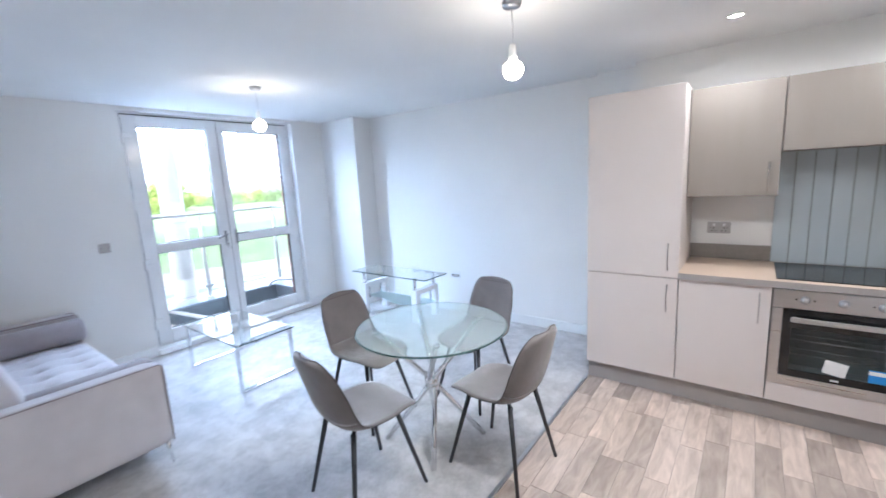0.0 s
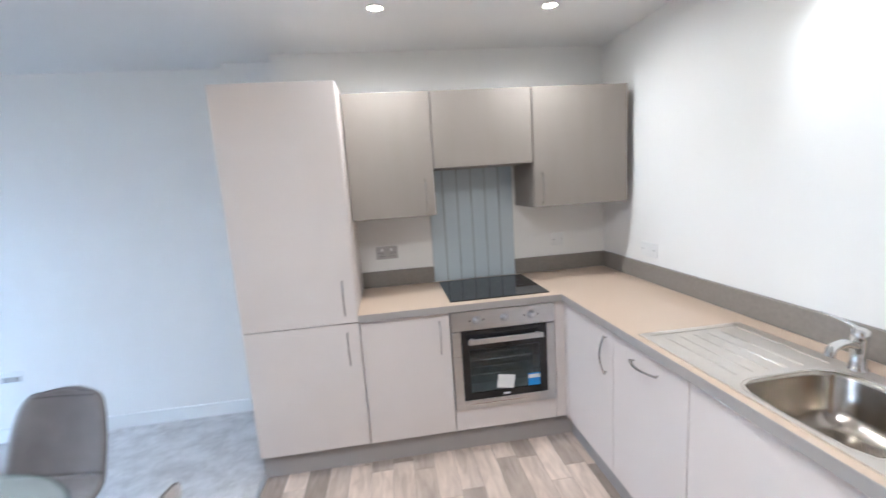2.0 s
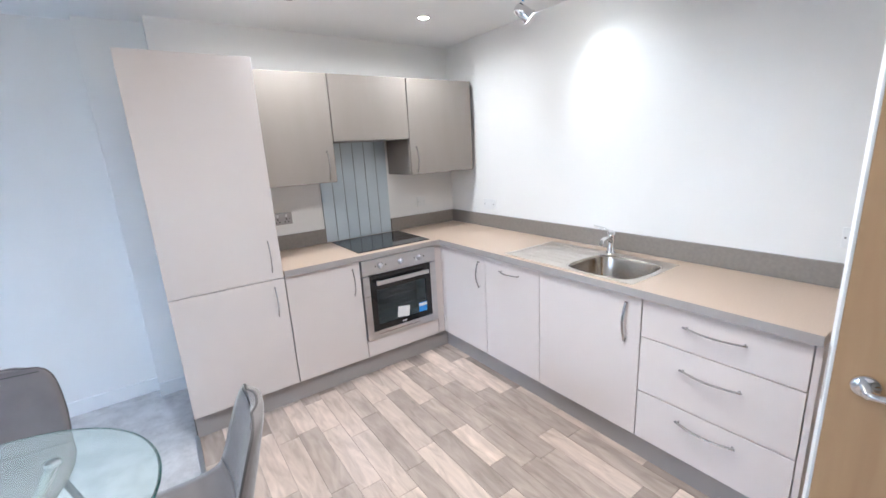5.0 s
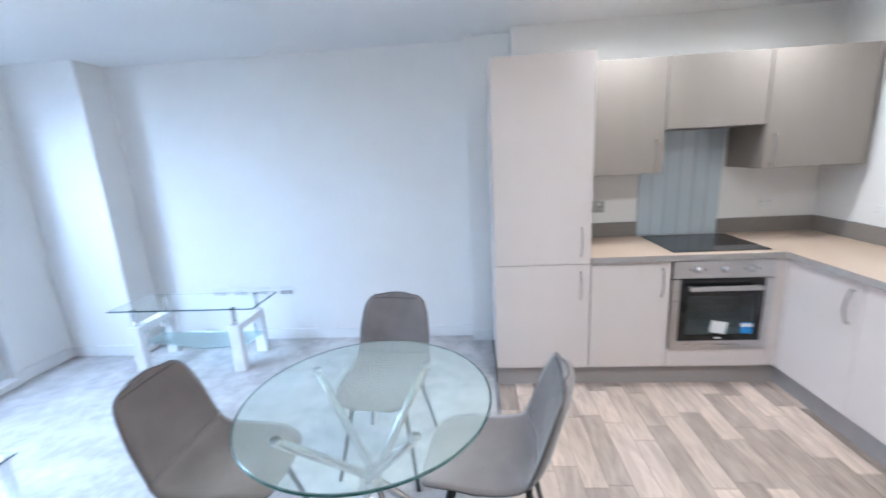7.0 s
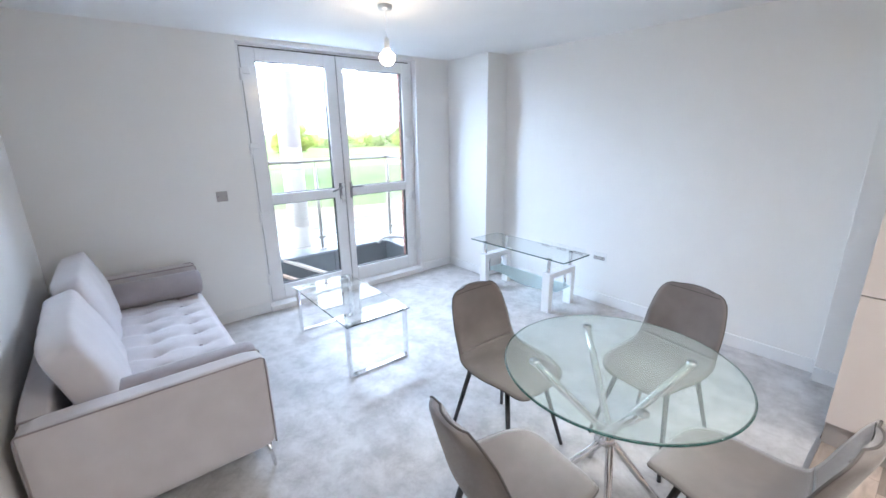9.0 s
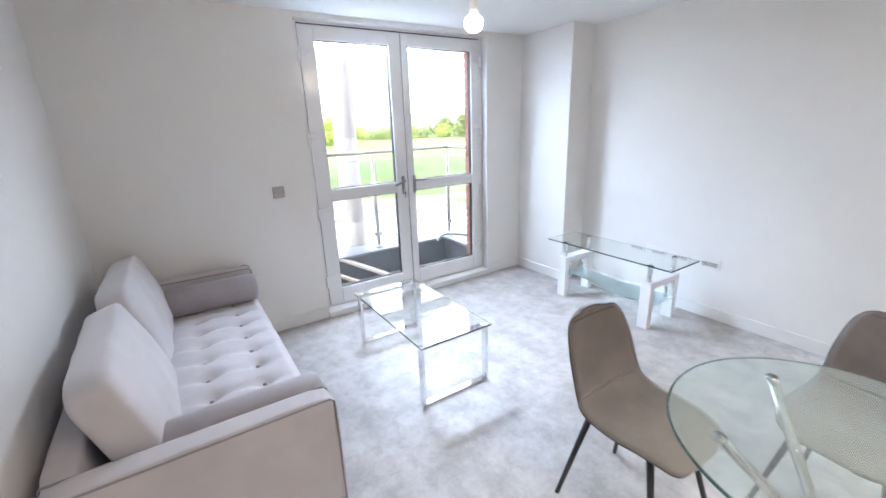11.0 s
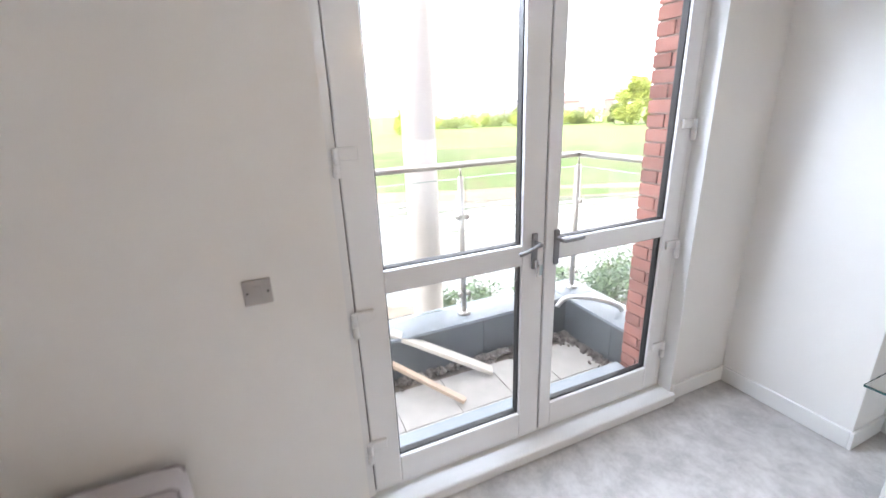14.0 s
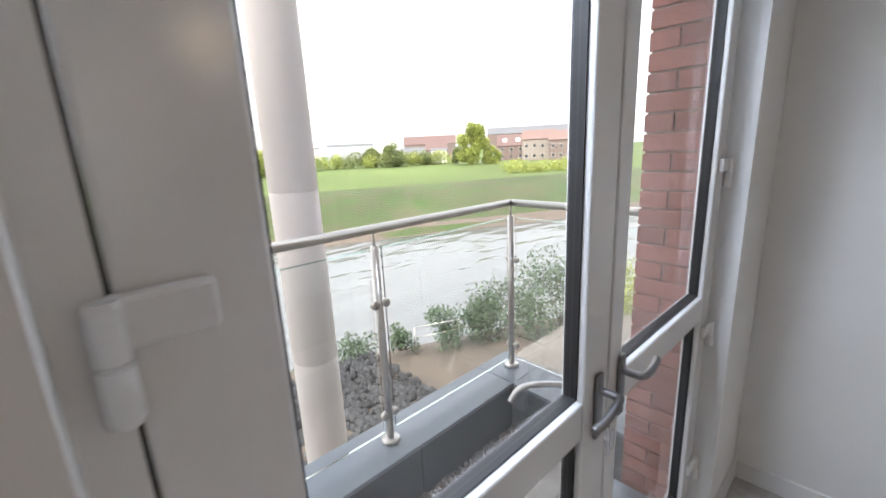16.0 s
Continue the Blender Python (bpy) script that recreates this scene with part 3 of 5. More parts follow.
def unit_east(name, y0, y1, fronts, label):
    """A base unit facing west. fronts: (z0, z1, handle ends as (y, z) twice or None)."""
    c = thing(name, (1.1, (y0 + y1) / 2, PH), label, "kitchen cabinet")
    part("body", box(FXE + 0.022, E - 0.06, y0 + 0.001, y1 - 0.001, PH, 0.70 if "sink" in name else 0.872), CARCASS, c)
    for a, b_, hd in fronts:
        dr = part("drawer_front" if len(fronts) > 1 else "cabinet_door", box(FXE, FXE + 0.019, y0 + 0.0025, y1 - 0.0025, a + 0.0025, b_ - 0.0025, 0.0015), CABINET, c)
        if hd:
            (ya, za), (yb, zb) = hd
            bow((FXE, ya, za), (FXE, yb, zb), (-0.036, 0, 0), dr)
    return c


unit_east("corner_cabinet", 3.018, FY - 0.025, [(PH, 0.872, ((3.075, 0.655), (3.075, 0.80)))], "cashmere laminate corner base cabinet")
unit_east("appliance_front", 2.538, 3.018, [(PH, 0.872, ((2.695, 0.795), (2.865, 0.795)))], "cashmere laminate front over a built-in appliance")
unit_east("sink_cabinet", 1.922, 2.538, [(PH, 0.872, ((1.995, 0.655), (1.995, 0.81)))], "cashmere laminate sink base cabinet")
unit_east("drawer_cabinet", 1.315, 1.922, [(PH, 0.40, ((1.50, 0.335), (1.735, 0.335))), (0.40, 0.68, ((1.50, 0.59), (1.735, 0.59))), (0.68, 0.872, ((1.50, 0.79), (1.735, 0.79)))], "cashmere laminate base cabinet with three drawers")
solid("end_panel", box(FXE, E - 0.002, 1.293, 1.313, 0, 0.872, 0.001), CABINET, "cashmere laminate end panel of the base units", "panel")
solid("plinth", box(-0.972, 0.85, FY + 0.045, FY + 0.063, 0, PH - 0.002), PLINTH, "grey taupe plinth under the oven run", "plinth")
solid("plinth", box(0.85, 0.868, 1.315, FY + 0.045, 0, PH - 0.002), PLINTH, "grey taupe plinth under the sink run", "plinth")
solid("trim_filler", box(0.80, FXE + 0.02, FY - 0.024, FY + 0.001, PH, 0.872), CABINET, "cashmere laminate corner filler", "trim", kind="structure")

# worktop: one L with the sink cut out
SX0, SX1, SY0, SY1 = 0.806, 1.258, 1.983, 2.833
wt = bmesh.new()
for a, b_, c, e in ((-0.37, E - 0.021, FY - 0.022, KN - 0.021), (FXE - 0.022, E - 0.021, SY1 - 0.01, FY - 0.022), (FXE - 0.022, SX0 + 0.015, SY0 + 0.01, SY1 - 0.01),
                    (SX1 - 0.015, E - 0.021, SY0 + 0.01, SY1 - 0.01), (FXE - 0.022, E - 0.021, 1.293, SY0 + 0.01)):
    box(a, b_, c, e, TOP - 0.039, TOP, 0, wt)
bmesh.ops.remove_doubles(wt, verts=wt.verts, dist=0.0005)
worktop = solid("worktop", wt, WORKTOP, "beige laminate worktop in an L round the corner", "worktop")
solid("worktop_edging", join(box(-0.37, FXE - 0.024, FY - 0.025, FY - 0.0221, TOP - 0.0395, TOP - 0.001), box(FXE - 0.025, FXE - 0.0221, 1.293, FY - 0.024, TOP - 0.0395, TOP - 0.001)), PLINTH, "grey edging strip along the worktop", "trim", kind="structure")
solid("upstand", box(-0.37, 0.118, KN - 0.02, KN, TOP, TOP + 0.108, 0.001), UPSTAND, "grey brown laminate upstand behind the worktop", "upstand")
solid("upstand", box(0.70, E - 0.02, KN - 0.02, KN, TOP, TOP + 0.108, 0.001), UPSTAND, "grey brown laminate upstand in the corner", "upstand")
solid("upstand", box(E - 0.02, E, 1.293, KN, TOP, TOP + 0.108, 0.001), UPSTAND, "grey brown laminate upstand behind the sink", "upstand")
sp = thing("splashback", (0.41, KN, TOP), "blue grey splashback panel with vertical grooves", "splashback")
for i in range(6):
    a = 0.118 + i * 0.0965 + 0.002
    part("panel", box(a, min(a + 0.0925, 0.698), KN - 0.010, KN, TOP, 1.666, 0.001), SPLASH, sp)
part("groove", box(0.119, 0.697, KN - 0.006, KN - 0.001, TOP, 1.664), SPLASH_LINE, sp, "dark groove between the panels")
hob = thing("hob", (0.435, 3.79, TOP), "black ceramic glass hob set in the worktop", "hob")
part("glass", box(0.14, 0.728, 3.57, 4.075, TOP, TOP + 0.006, 0.002), BLACKGLASS, hob)
for i, (hx, hy, r) in enumerate(((0.29, 3.70, 0.075), (0.58, 3.70, 0.095), (0.29, 3.94, 0.095), (0.58, 3.94, 0.075))):
    part("cooking_zone", tube([(hx + r * cos(k * pi / 18), hy + r * sin(k * pi / 18), TOP + 0.006) for k in range(36)], 0.0004, 4, None, True), DARKSATIN, hob, "thin printed ring")
outlet("double_socket", (-0.193, KN, 1.143), "-y", 0.146, 0.086, "brushed grey double socket above the worktop", sockets=2)
outlet("cooker_switch", (1.02, KN, 1.135), "-y", 0.086, 0.086, "white switched spur with a dark rocker", rocker=1, mat=WHITEPLASTIC)
outlet("wall_switch", (E, 3.60, 1.105), "-x", 0.146, 0.086, "white double plate on the wall over the worktop", rocker=1, mat=WHITEPLASTIC)
outlet("wall_switch", (E, 1.36, 1.13), "-x", 0.086, 0.086, "white single plate near the end of the worktop", rocker=1, mat=WHITEPLASTIC)


def sink():
    s = thing("sink", ((SX0 + SX1) / 2, (SY0 + SY1) / 2, TOP), "stainless steel inset sink with a drainer", "sink")
    bx0, bx1, by0, by1 = SX0 + 0.025, SX1 - 0.07, SY0 + 0.032, SY0 + 0.415
    cx, cy = (bx0 + bx1) / 2, (by0 + by1) / 2
    b = bmesh.new()
    n = 48
    def ring(hx, hy, z, p):
        out = []
        for k in range(n):
            a = 2 * pi * k / n
            c, q = cos(a), sin(a)
            r = (abs(c) ** p + abs(q) ** p) ** (-1 / p)
            out.append(b.verts.new((cx + hx * c * r, cy + hy * q * r, z)))
        return out
    hx, hy = (bx1 - bx0) / 2, (by1 - by0) / 2
    rings = [ring(hx + 0.012, hy + 0.012, TOP + 0.0065, 5), ring(hx + 0.004, hy + 0.004, TOP + 0.004, 5), ring(hx, hy, TOP - 0.01, 5), ring(hx - 0.012, hy - 0.012, TOP - 0.11, 5),
             ring(hx - 0.03, hy - 0.03, TOP - 0.145, 4.5), ring(hx - 0.07, hy - 0.07, TOP - 0.155, 4), ring(0.045, 0.045, TOP - 0.16, 2)]
    for q, r in zip(rings, rings[1:]):
        for k in range(n):
            b.faces.new((q[k], q[(k + 1) % n], r[(k + 1) % n], r[k]))
    b.faces.new(rings[-1])
    part("bowl", b, SINK_STEEL, s, "deep rounded steel bowl", True)
    rim = bmesh.new()
    for a, e, c, d in ((SX0, SX1, SY0, by0 - 0.008), (SX0, bx0 - 0.008, by0 - 0.008, by1 + 0.008), (bx1 + 0.008, SX1, by0 - 0.008, by1 + 0.008), (SX0, SX1, by1 + 0.008, by1 + 0.03), (SX0, SX0 + 0.03, by1 + 0.03, SY1 - 0.03),
                       (SX1 - 0.05, SX1, by1 + 0.03, SY1 - 0.03), (SX0, SX1, SY1 - 0.03, SY1)):
        box(a, e, c, d, TOP, TOP + 0.006, 0.0, rim)
    for sx, sy in ((-1, -1), (-1, 1), (1, -1), (1, 1)):
        f = bmesh.new()
        fan = [f.verts.new((cx + sx * (hx + 0.009), cy + sy * (hy + 0.009), TOP + 0.006))]
        for k in range(9):
            a = k / 8 * pi / 2
            c, q = cos(a), sin(a)
            r = (abs(c) ** 5 + abs(q) ** 5) ** (-0.2) if c > 1e-6 and q > 1e-6 else 1
            fan.append(f.verts.new((cx + sx * (hx + 0.004) * c * r, cy + sy * (hy + 0.004) * q * r, TOP + 0.006)))
        for k in range(1, 9):
            f.faces.new((fan[0], fan[k], fan[k + 1]))
        join(rim, f)
    bmesh.ops.recalc_face_normals(rim, faces=rim.faces[:])
    part("rim", rim, DRAINER, s)
    dr = box(SX0 + 0.03, SX1 - 0.05, by1 + 0.03, SY1 - 0.03, TOP, TOP + 0.003)
    part("drainer", dr, DRAINER, s, "ribbed steel drainer")
    for i in range(5):
        x = SX0 + 0.08 + i * 0.06
        part("rib", tube([(x, by1 + 0.045, TOP + 0.003), (x, SY1 - 0.06, TOP + 0.003)], 0.006, 8, None, False, None, 0.22), DRAINER, s, "", True)
    part("waste", lathe([(0.03, 0), (0.035, 0.002), (0.035, 0.004), (0.02, 0.005)], (cx, cy, TOP - 0.16), 20), CHROME, s, "chrome plug waste", True)
    t = thing("tap", (1.235, 2.37, TOP), "chrome single-lever mixer tap on the sink", "tap")
    tx, ty = 1.235, 2.37
    part("body", lathe([(0.028, 0.006), (0.028, 0.012), (0.021, 0.018), (0.020, 0.10), (0.022, 0.105), (0.021, 0.135), (0.012, 0.142)], (tx, ty, TOP), 24), CHROME, t, "", True)
    part("spout", tube(wave([(tx - 0.01, ty, TOP + 0.085), (tx - 0.08, ty - 0.02, TOP + 0.11), (tx - 0.14, ty - 0.035, TOP + 0.108), (tx - 0.155, ty - 0.04, TOP + 0.085)], 6), 0.013, 14), CHROME, t, "", True)
    part("lever", tube(wave([(tx, ty, TOP + 0.138), (tx - 0.01, ty + 0.045, TOP + 0.155), (tx - 0.02, ty + 0.10, TOP + 0.165)], 5), 0.008, 10, None, False, 0.006, 0.6), CHROME, t, "", True)


sink()

# ---- dining table and chairs ----
TC = (-1.505, 2.285)


def dining_table():
    x, y = TC
    t = thing("dining_table", (x, y, 0), "round clear glass dining table on crossed chrome tubes", "table")
    top = part("tabletop", lathe([(0.446, 0.738), (0.45, 0.741), (0.45, 0.747), (0.446, 0.750)], (x, y, 0), 96), DININGGLASS, t, "round clear glass top")
    top.visible_shadow = False
    part("edge", tube([(x + 0.4485 * cos(k * pi / 60), y + 0.4485 * sin(k * pi / 60), 0.744) for k in range(120)], 0.0042, 6, None, True), GREENEDGE, t, "green polished glass edge", True)
    hub = (x - 0.02, y, 0.385)
    for k, (fa, ta) in enumerate(((-54, 140), (39, 228), (128, 317), (215, 48))):
        f = (x - 0.02 + 0.31 * cos(radians(fa)), y + 0.31 * sin(radians(fa)), 0.0)
        u = (x - 0.025 + 0.315 * cos(radians(ta)), y + 0.315 * sin(radians(ta)), 0.730)
        o = 0.020
        m = (hub[0] + o * cos(radians(fa + 90)), hub[1] + o * sin(radians(fa + 90)), 0.385)
        lg = part("leg", tube([f, Vector(f).lerp(Vector(m), 0.5), m, Vector(m).lerp(Vector(u), 0.5), u], 0.0165, 16), CHROME, t, "polished chrome tube", True)
        part("pad", lathe([(0.020, 0.728), (0.020, 0.738)], (u[0], u[1], 0), 18), SATIN, lg, "round clear pad", True)
    part("hub", lathe([(0.03, -0.03), (0.043, -0.025), (0.043, 0.025), (0.03, 0.03)], hub, 24), CHROME, t, "chrome hub", True)


dining_table()


def dining_chair():
    """Faces +x, the middle of its feet at the origin."""
    c = thing("dining_chair", (0, 0, 0), "taupe grey velvet shell chair with thin black metal legs", "chair", "chairs round the table")
    prof = wave([(0.240, 0.428, 0.070), (0.236, 0.434, 0.122), (0.222, 0.444, 0.160), (0.185, 0.456, 0.184), (0.12, 0.461, 0.201), (0.03, 0.452, 0.213), (-0.09, 0.452, 0.212), (-0.165, 0.478, 0.205), (-0.205, 0.545, 0.198), (-0.235, 0.65, 0.195),
                 (-0.262, 0.752, 0.178), (-0.276, 0.802, 0.155), (-0.281, 0.827, 0.122), (-0.281, 0.837, 0.075)], 4)
    n, m = len(prof), 17
    front, back = [], []
    for i, (px, pz, w) in enumerate(prof):
        a, b_ = prof[max(i - 1, 0)], prof[min(i + 1, n - 1)]
        tx, tz = b_[0] - a[0], b_[1] - a[1]
        q = math.hypot(tx, tz)
        nx, nz = tz / q, -tx / q
        s = i / (n - 1)
        dish = 0.018 * min(1.0, s / 0.35) + 0.03 * math.exp(-((s - 0.6) / 0.2) ** 2)
        rf, rb = [], []
        for j in range(m):
            u = -1 + 2 * j / (m - 1)
            edge = abs(u) ** 2.4
            th = 0.022 * (1 - abs(u) ** 6 * 0.75)
            d = dish * edge
            rf.append(Vector((px + nx * (d + th * 0.6), u * w, pz + nz * (d + th * 0.6))))
            rb.append(Vector((px + nx * (d - th), u * w * 0.995, pz + nz * (d - th))))
        front.append(rf)
        back.append(rb)
    split = 8 * 4 - 2

    def shell(i0, i1):
        b = bmesh.new()
        f = [[b.verts.new(p) for p in r] for r in front[i0:i1]]
        k = [[b.verts.new(p) for p in r] for r in back[i0:i1]]
        for i in range(len(f) - 1):
            for j in range(m - 1):
                b.faces.new((f[i][j], f[i][j + 1], f[i + 1][j + 1], f[i + 1][j]))
                b.faces.new((k[i][j], k[i + 1][j], k[i + 1][j + 1], k[i][j + 1]))
            b.faces.new((f[i][0], f[i + 1][0], k[i + 1][0], k[i][0]))
            b.faces.new((f[i][-1], k[i][-1], k[i + 1][-1], f[i + 1][-1]))
        for e in (0, -1):
            for j in range(m - 1):
                b.faces.new((f[e][j], k[e][j], k[e][j + 1], f[e][j + 1]))
        bmesh.ops.recalc_face_normals(b, faces=b.faces[:])
        return b
    part("seat", shell(0, split + 1), VELVET, c, "", True)
    part("backrest", shell(split, n), VELVET, c, "", True)
    rim = [(front[i][0] + back[i][0]) / 2 + Vector((0, -0.001, 0)) for i in range(n)] + [(front[-1][j] + back[-1][j]) / 2 for j in range(1, m - 1)] + [(front[i][-1] + back[i][-1]) / 2 + Vector((0, 0.001, 0)) for i in range(n - 1, -1, -1)]
    part("piping", tube(rim, 0.0042, 6), PIPING, c, "dark piped edge", True)
    part("stitching", tube([(front[n - 8][j] + Vector((0.001, 0, 0))) for j in range(1, m - 1)], 0.0022, 6), PIPING, c, "stitched seam across the back", True)
    for sx, sy in ((1, 1), (1, -1), (-1, 1), (-1, -1)):
        part("leg", tube([(sx * 0.13 - 0.01, sy * 0.125, 0.437), (sx * 0.225, sy * 0.205, 0.0)], 0.0135, 12, None, False, 0.0095), LEGBLACK, c, "thin black metal leg", True)
    part("seat_frame", join(tube([(-0.15, -0.13, 0.432), (0.13, 0.13, 0.432)], 0.011, 8), tube([(-0.15, 0.13, 0.432), (0.13, -0.13, 0.432)], 0.011, 8)), LEGBLACK, c, "black cross frame under the seat")
    return c


chair = dining_chair()
chair.matrix_basis = pose(-1.56, 1.755, 0, 0, 0, 82)
copy_thing(chair, pose(-1.066, 2.332, 0, 0, 0, 175))
copy_thing(chair, pose(-2.092, 2.285, 0, 0, 0, -1))
copy_thing(chair, pose(-1.585, 2.885, 0, 0, 0, -97))


# ---- coffee table ----
def coffee_table():
    x0, x1, y0, y1, h = -4.125, -3.165, 1.89, 2.375, 0.40
    t = thing("coffee_table", ((x0 + x1) / 2, (y0 + y1) / 2, 0), "low clear glass coffee table on flat chrome loop legs", "table")
    g = part("tabletop", box(x0 - 0.02, x1 + 0.02, y0 - 0.012, y1 + 0.012, h, h + 0.009, 0.002), TABLEGLASS, t, "clear glass top")
    g.visible_shadow = False
    ring = bmesh.new()
    for a, b_, c, e in ((x0 - 0.021, x1 + 0.021, y0 - 0.013, y0 - 0.0115), (x0 - 0.021, x1 + 0.021, y1 + 0.0115, y1 + 0.013), (x0 - 0.021, x0 - 0.0195, y0 - 0.0115, y1 + 0.0115), (x1 + 0.0195, x1 + 0.021, y0 - 0.0115, y1 + 0.0115)):
        box(a, b_, c, e, h + 0.001, h + 0.008, 0, ring)
    part("edge", ring, PALEEDGE, t, "pale green polished glass edge")
    for x in (x0, x1):
        a, b_ = (x, x + 0.045) if x == x0 else (x - 0.045, x)
        lp = bmesh.new()
        box(a, b_, y0, y0 + 0.018, 0.0, h - 0.004, 0.002, lp)
        box(a, b_, y1 - 0.018, y1, 0.0, h - 0.004, 0.002, lp)
        box(a, b_, y0 + 0.018, y1 - 0.018, 0.0, 0.018, 0.002, lp)
        box(a, b_, y0 + 0.018, y1 - 0.018, h - 0.022, h - 0.004, 0.002, lp)
        part("leg", lp, CHROME, t, "flat chrome loop leg")
        for y in (y0 + 0.03, y1 - 0.03):
            part("pad", lathe([(0.014, h - 0.004), (0.014, h)], ((a + b_) / 2, y, 0), 16), WHITEPLASTIC, t, "round clear pad", True)


coffee_table()


# ---- television stand ----
def tv_stand():
    x0, x1, y0, y1, h = -4.0, -2.81, 3.80, 4.20, 0.513
    t = thing("tv_stand", ((x0 + x1) / 2, (y0 + y1) / 2, 0), "glass television stand with white gloss legs and chrome posts", "tv stand")
    g = part("top", box(x0, x1, y0, y1, h, h + 0.010, 0.002), TABLEGLASS, t, "clear glass top with green edge")
    g.visible_shadow = False
    ring = bmesh.new()
    for a, b_, c, e in ((x0 - 0.001, x1 + 0.001, y0 - 0.0015, y0 + 0.0005), (x0 - 0.001, x1 + 0.001, y1 - 0.0005, y1 + 0.0015), (x0 - 0.0015, x0 + 0.0005, y0, y1), (x1 - 0.0005, x1 + 0.0015, y0, y1)):
        box(a, b_, c, e, h + 0.0005, h + 0.0095, 0, ring)
    part("edge", ring, material("dark_green_glass_edge", (0.02, 0.075, 0.07), 0.15), t, "dark green glass edge")
    for x in (x0 + 0.15, x1 - 0.215):
        lg = bmesh.new()
        box(x, x + 0.085, y0 - 0.01, y0 + 0.045, 0.0, 0.385, 0.003, lg)
        box(x, x + 0.085, y1 - 0.065, y1 - 0.01, 0.0, 0.385, 0.003, lg)
        box(x, x + 0.085, y0 + 0.045, y1 - 0.065, 0.335, 0.385, 0.0, lg)
        le = part("leg", lg, LACQUER, t, "white gloss lacquered side frame")
        for y in (y0 + 0.025, y1 - 0.04):
            part("post", lathe([(0.021, 0.385), (0.021, 0.40), (0.019, 0.402), (0.019, 0.503), (0.023, 0.505), (0.023, 0.513)], (x + 0.043, y, 0), 18), CHROME, le, "chrome post", True)
        for y in (y0 + 0.09, y1 - 0.11):
            part("hanger", lathe([(0.013, 0.18), (0.013, 0.335)], (x + 0.043, y, 0), 14), CHROME, le, "chrome shelf hanger", True)
    # lower shelf with a waved front edge
    b = bmesh.new()
    n = 40
    lo, hi = [], []
    for i in range(n + 1):
        s = i / n
        x = x0 + 0.13 + (x1 - x0 - 0.26) * s
        yf = y0 + 0.07 + 0.05 * sin(s * 2 * pi + 0.6) * (1 if s < 0.9 else 0.7)
        lo.append((x, yf))
        hi.append((x, y1 - 0.06))
    vs = [[b.verts.new((p[0], p[1], z)) for p in row] for z in (0.185, 0.193) for row in (lo, hi)]
    for i in range(n):
        b.faces.new((vs[0][i], vs[1][i], vs[1][i + 1], vs[0][i + 1]))
        b.faces.new((vs[2][i], vs[2][i + 1], vs[3][i + 1], vs[3][i]))
        b.faces.new((vs[0][i], vs[0][i + 1], vs[2][i + 1], vs[2][i]))
        b.faces.new((vs[1][i], vs[3][i], vs[3][i + 1], vs[1][i + 1]))
    for e in (0, n):
        b.faces.new((vs[0][e], vs[2][e], vs[3][e], vs[1][e]))
    bmesh.ops.recalc_face_normals(b, faces=b.faces[:])
    sh = part("shelf", b, FROST, t, "frosted green glass shelf with a waved edge")
    sh.visible_shadow = False


tv_stand()
for sx in (-3.44, -3.24, -3.045):
    outlet("wall_socket", (sx, N, 0.457), "-y", 0.146, 0.086, "white double socket behind the television stand", sockets=2, mat=WHITEPLASTIC, dark=False)


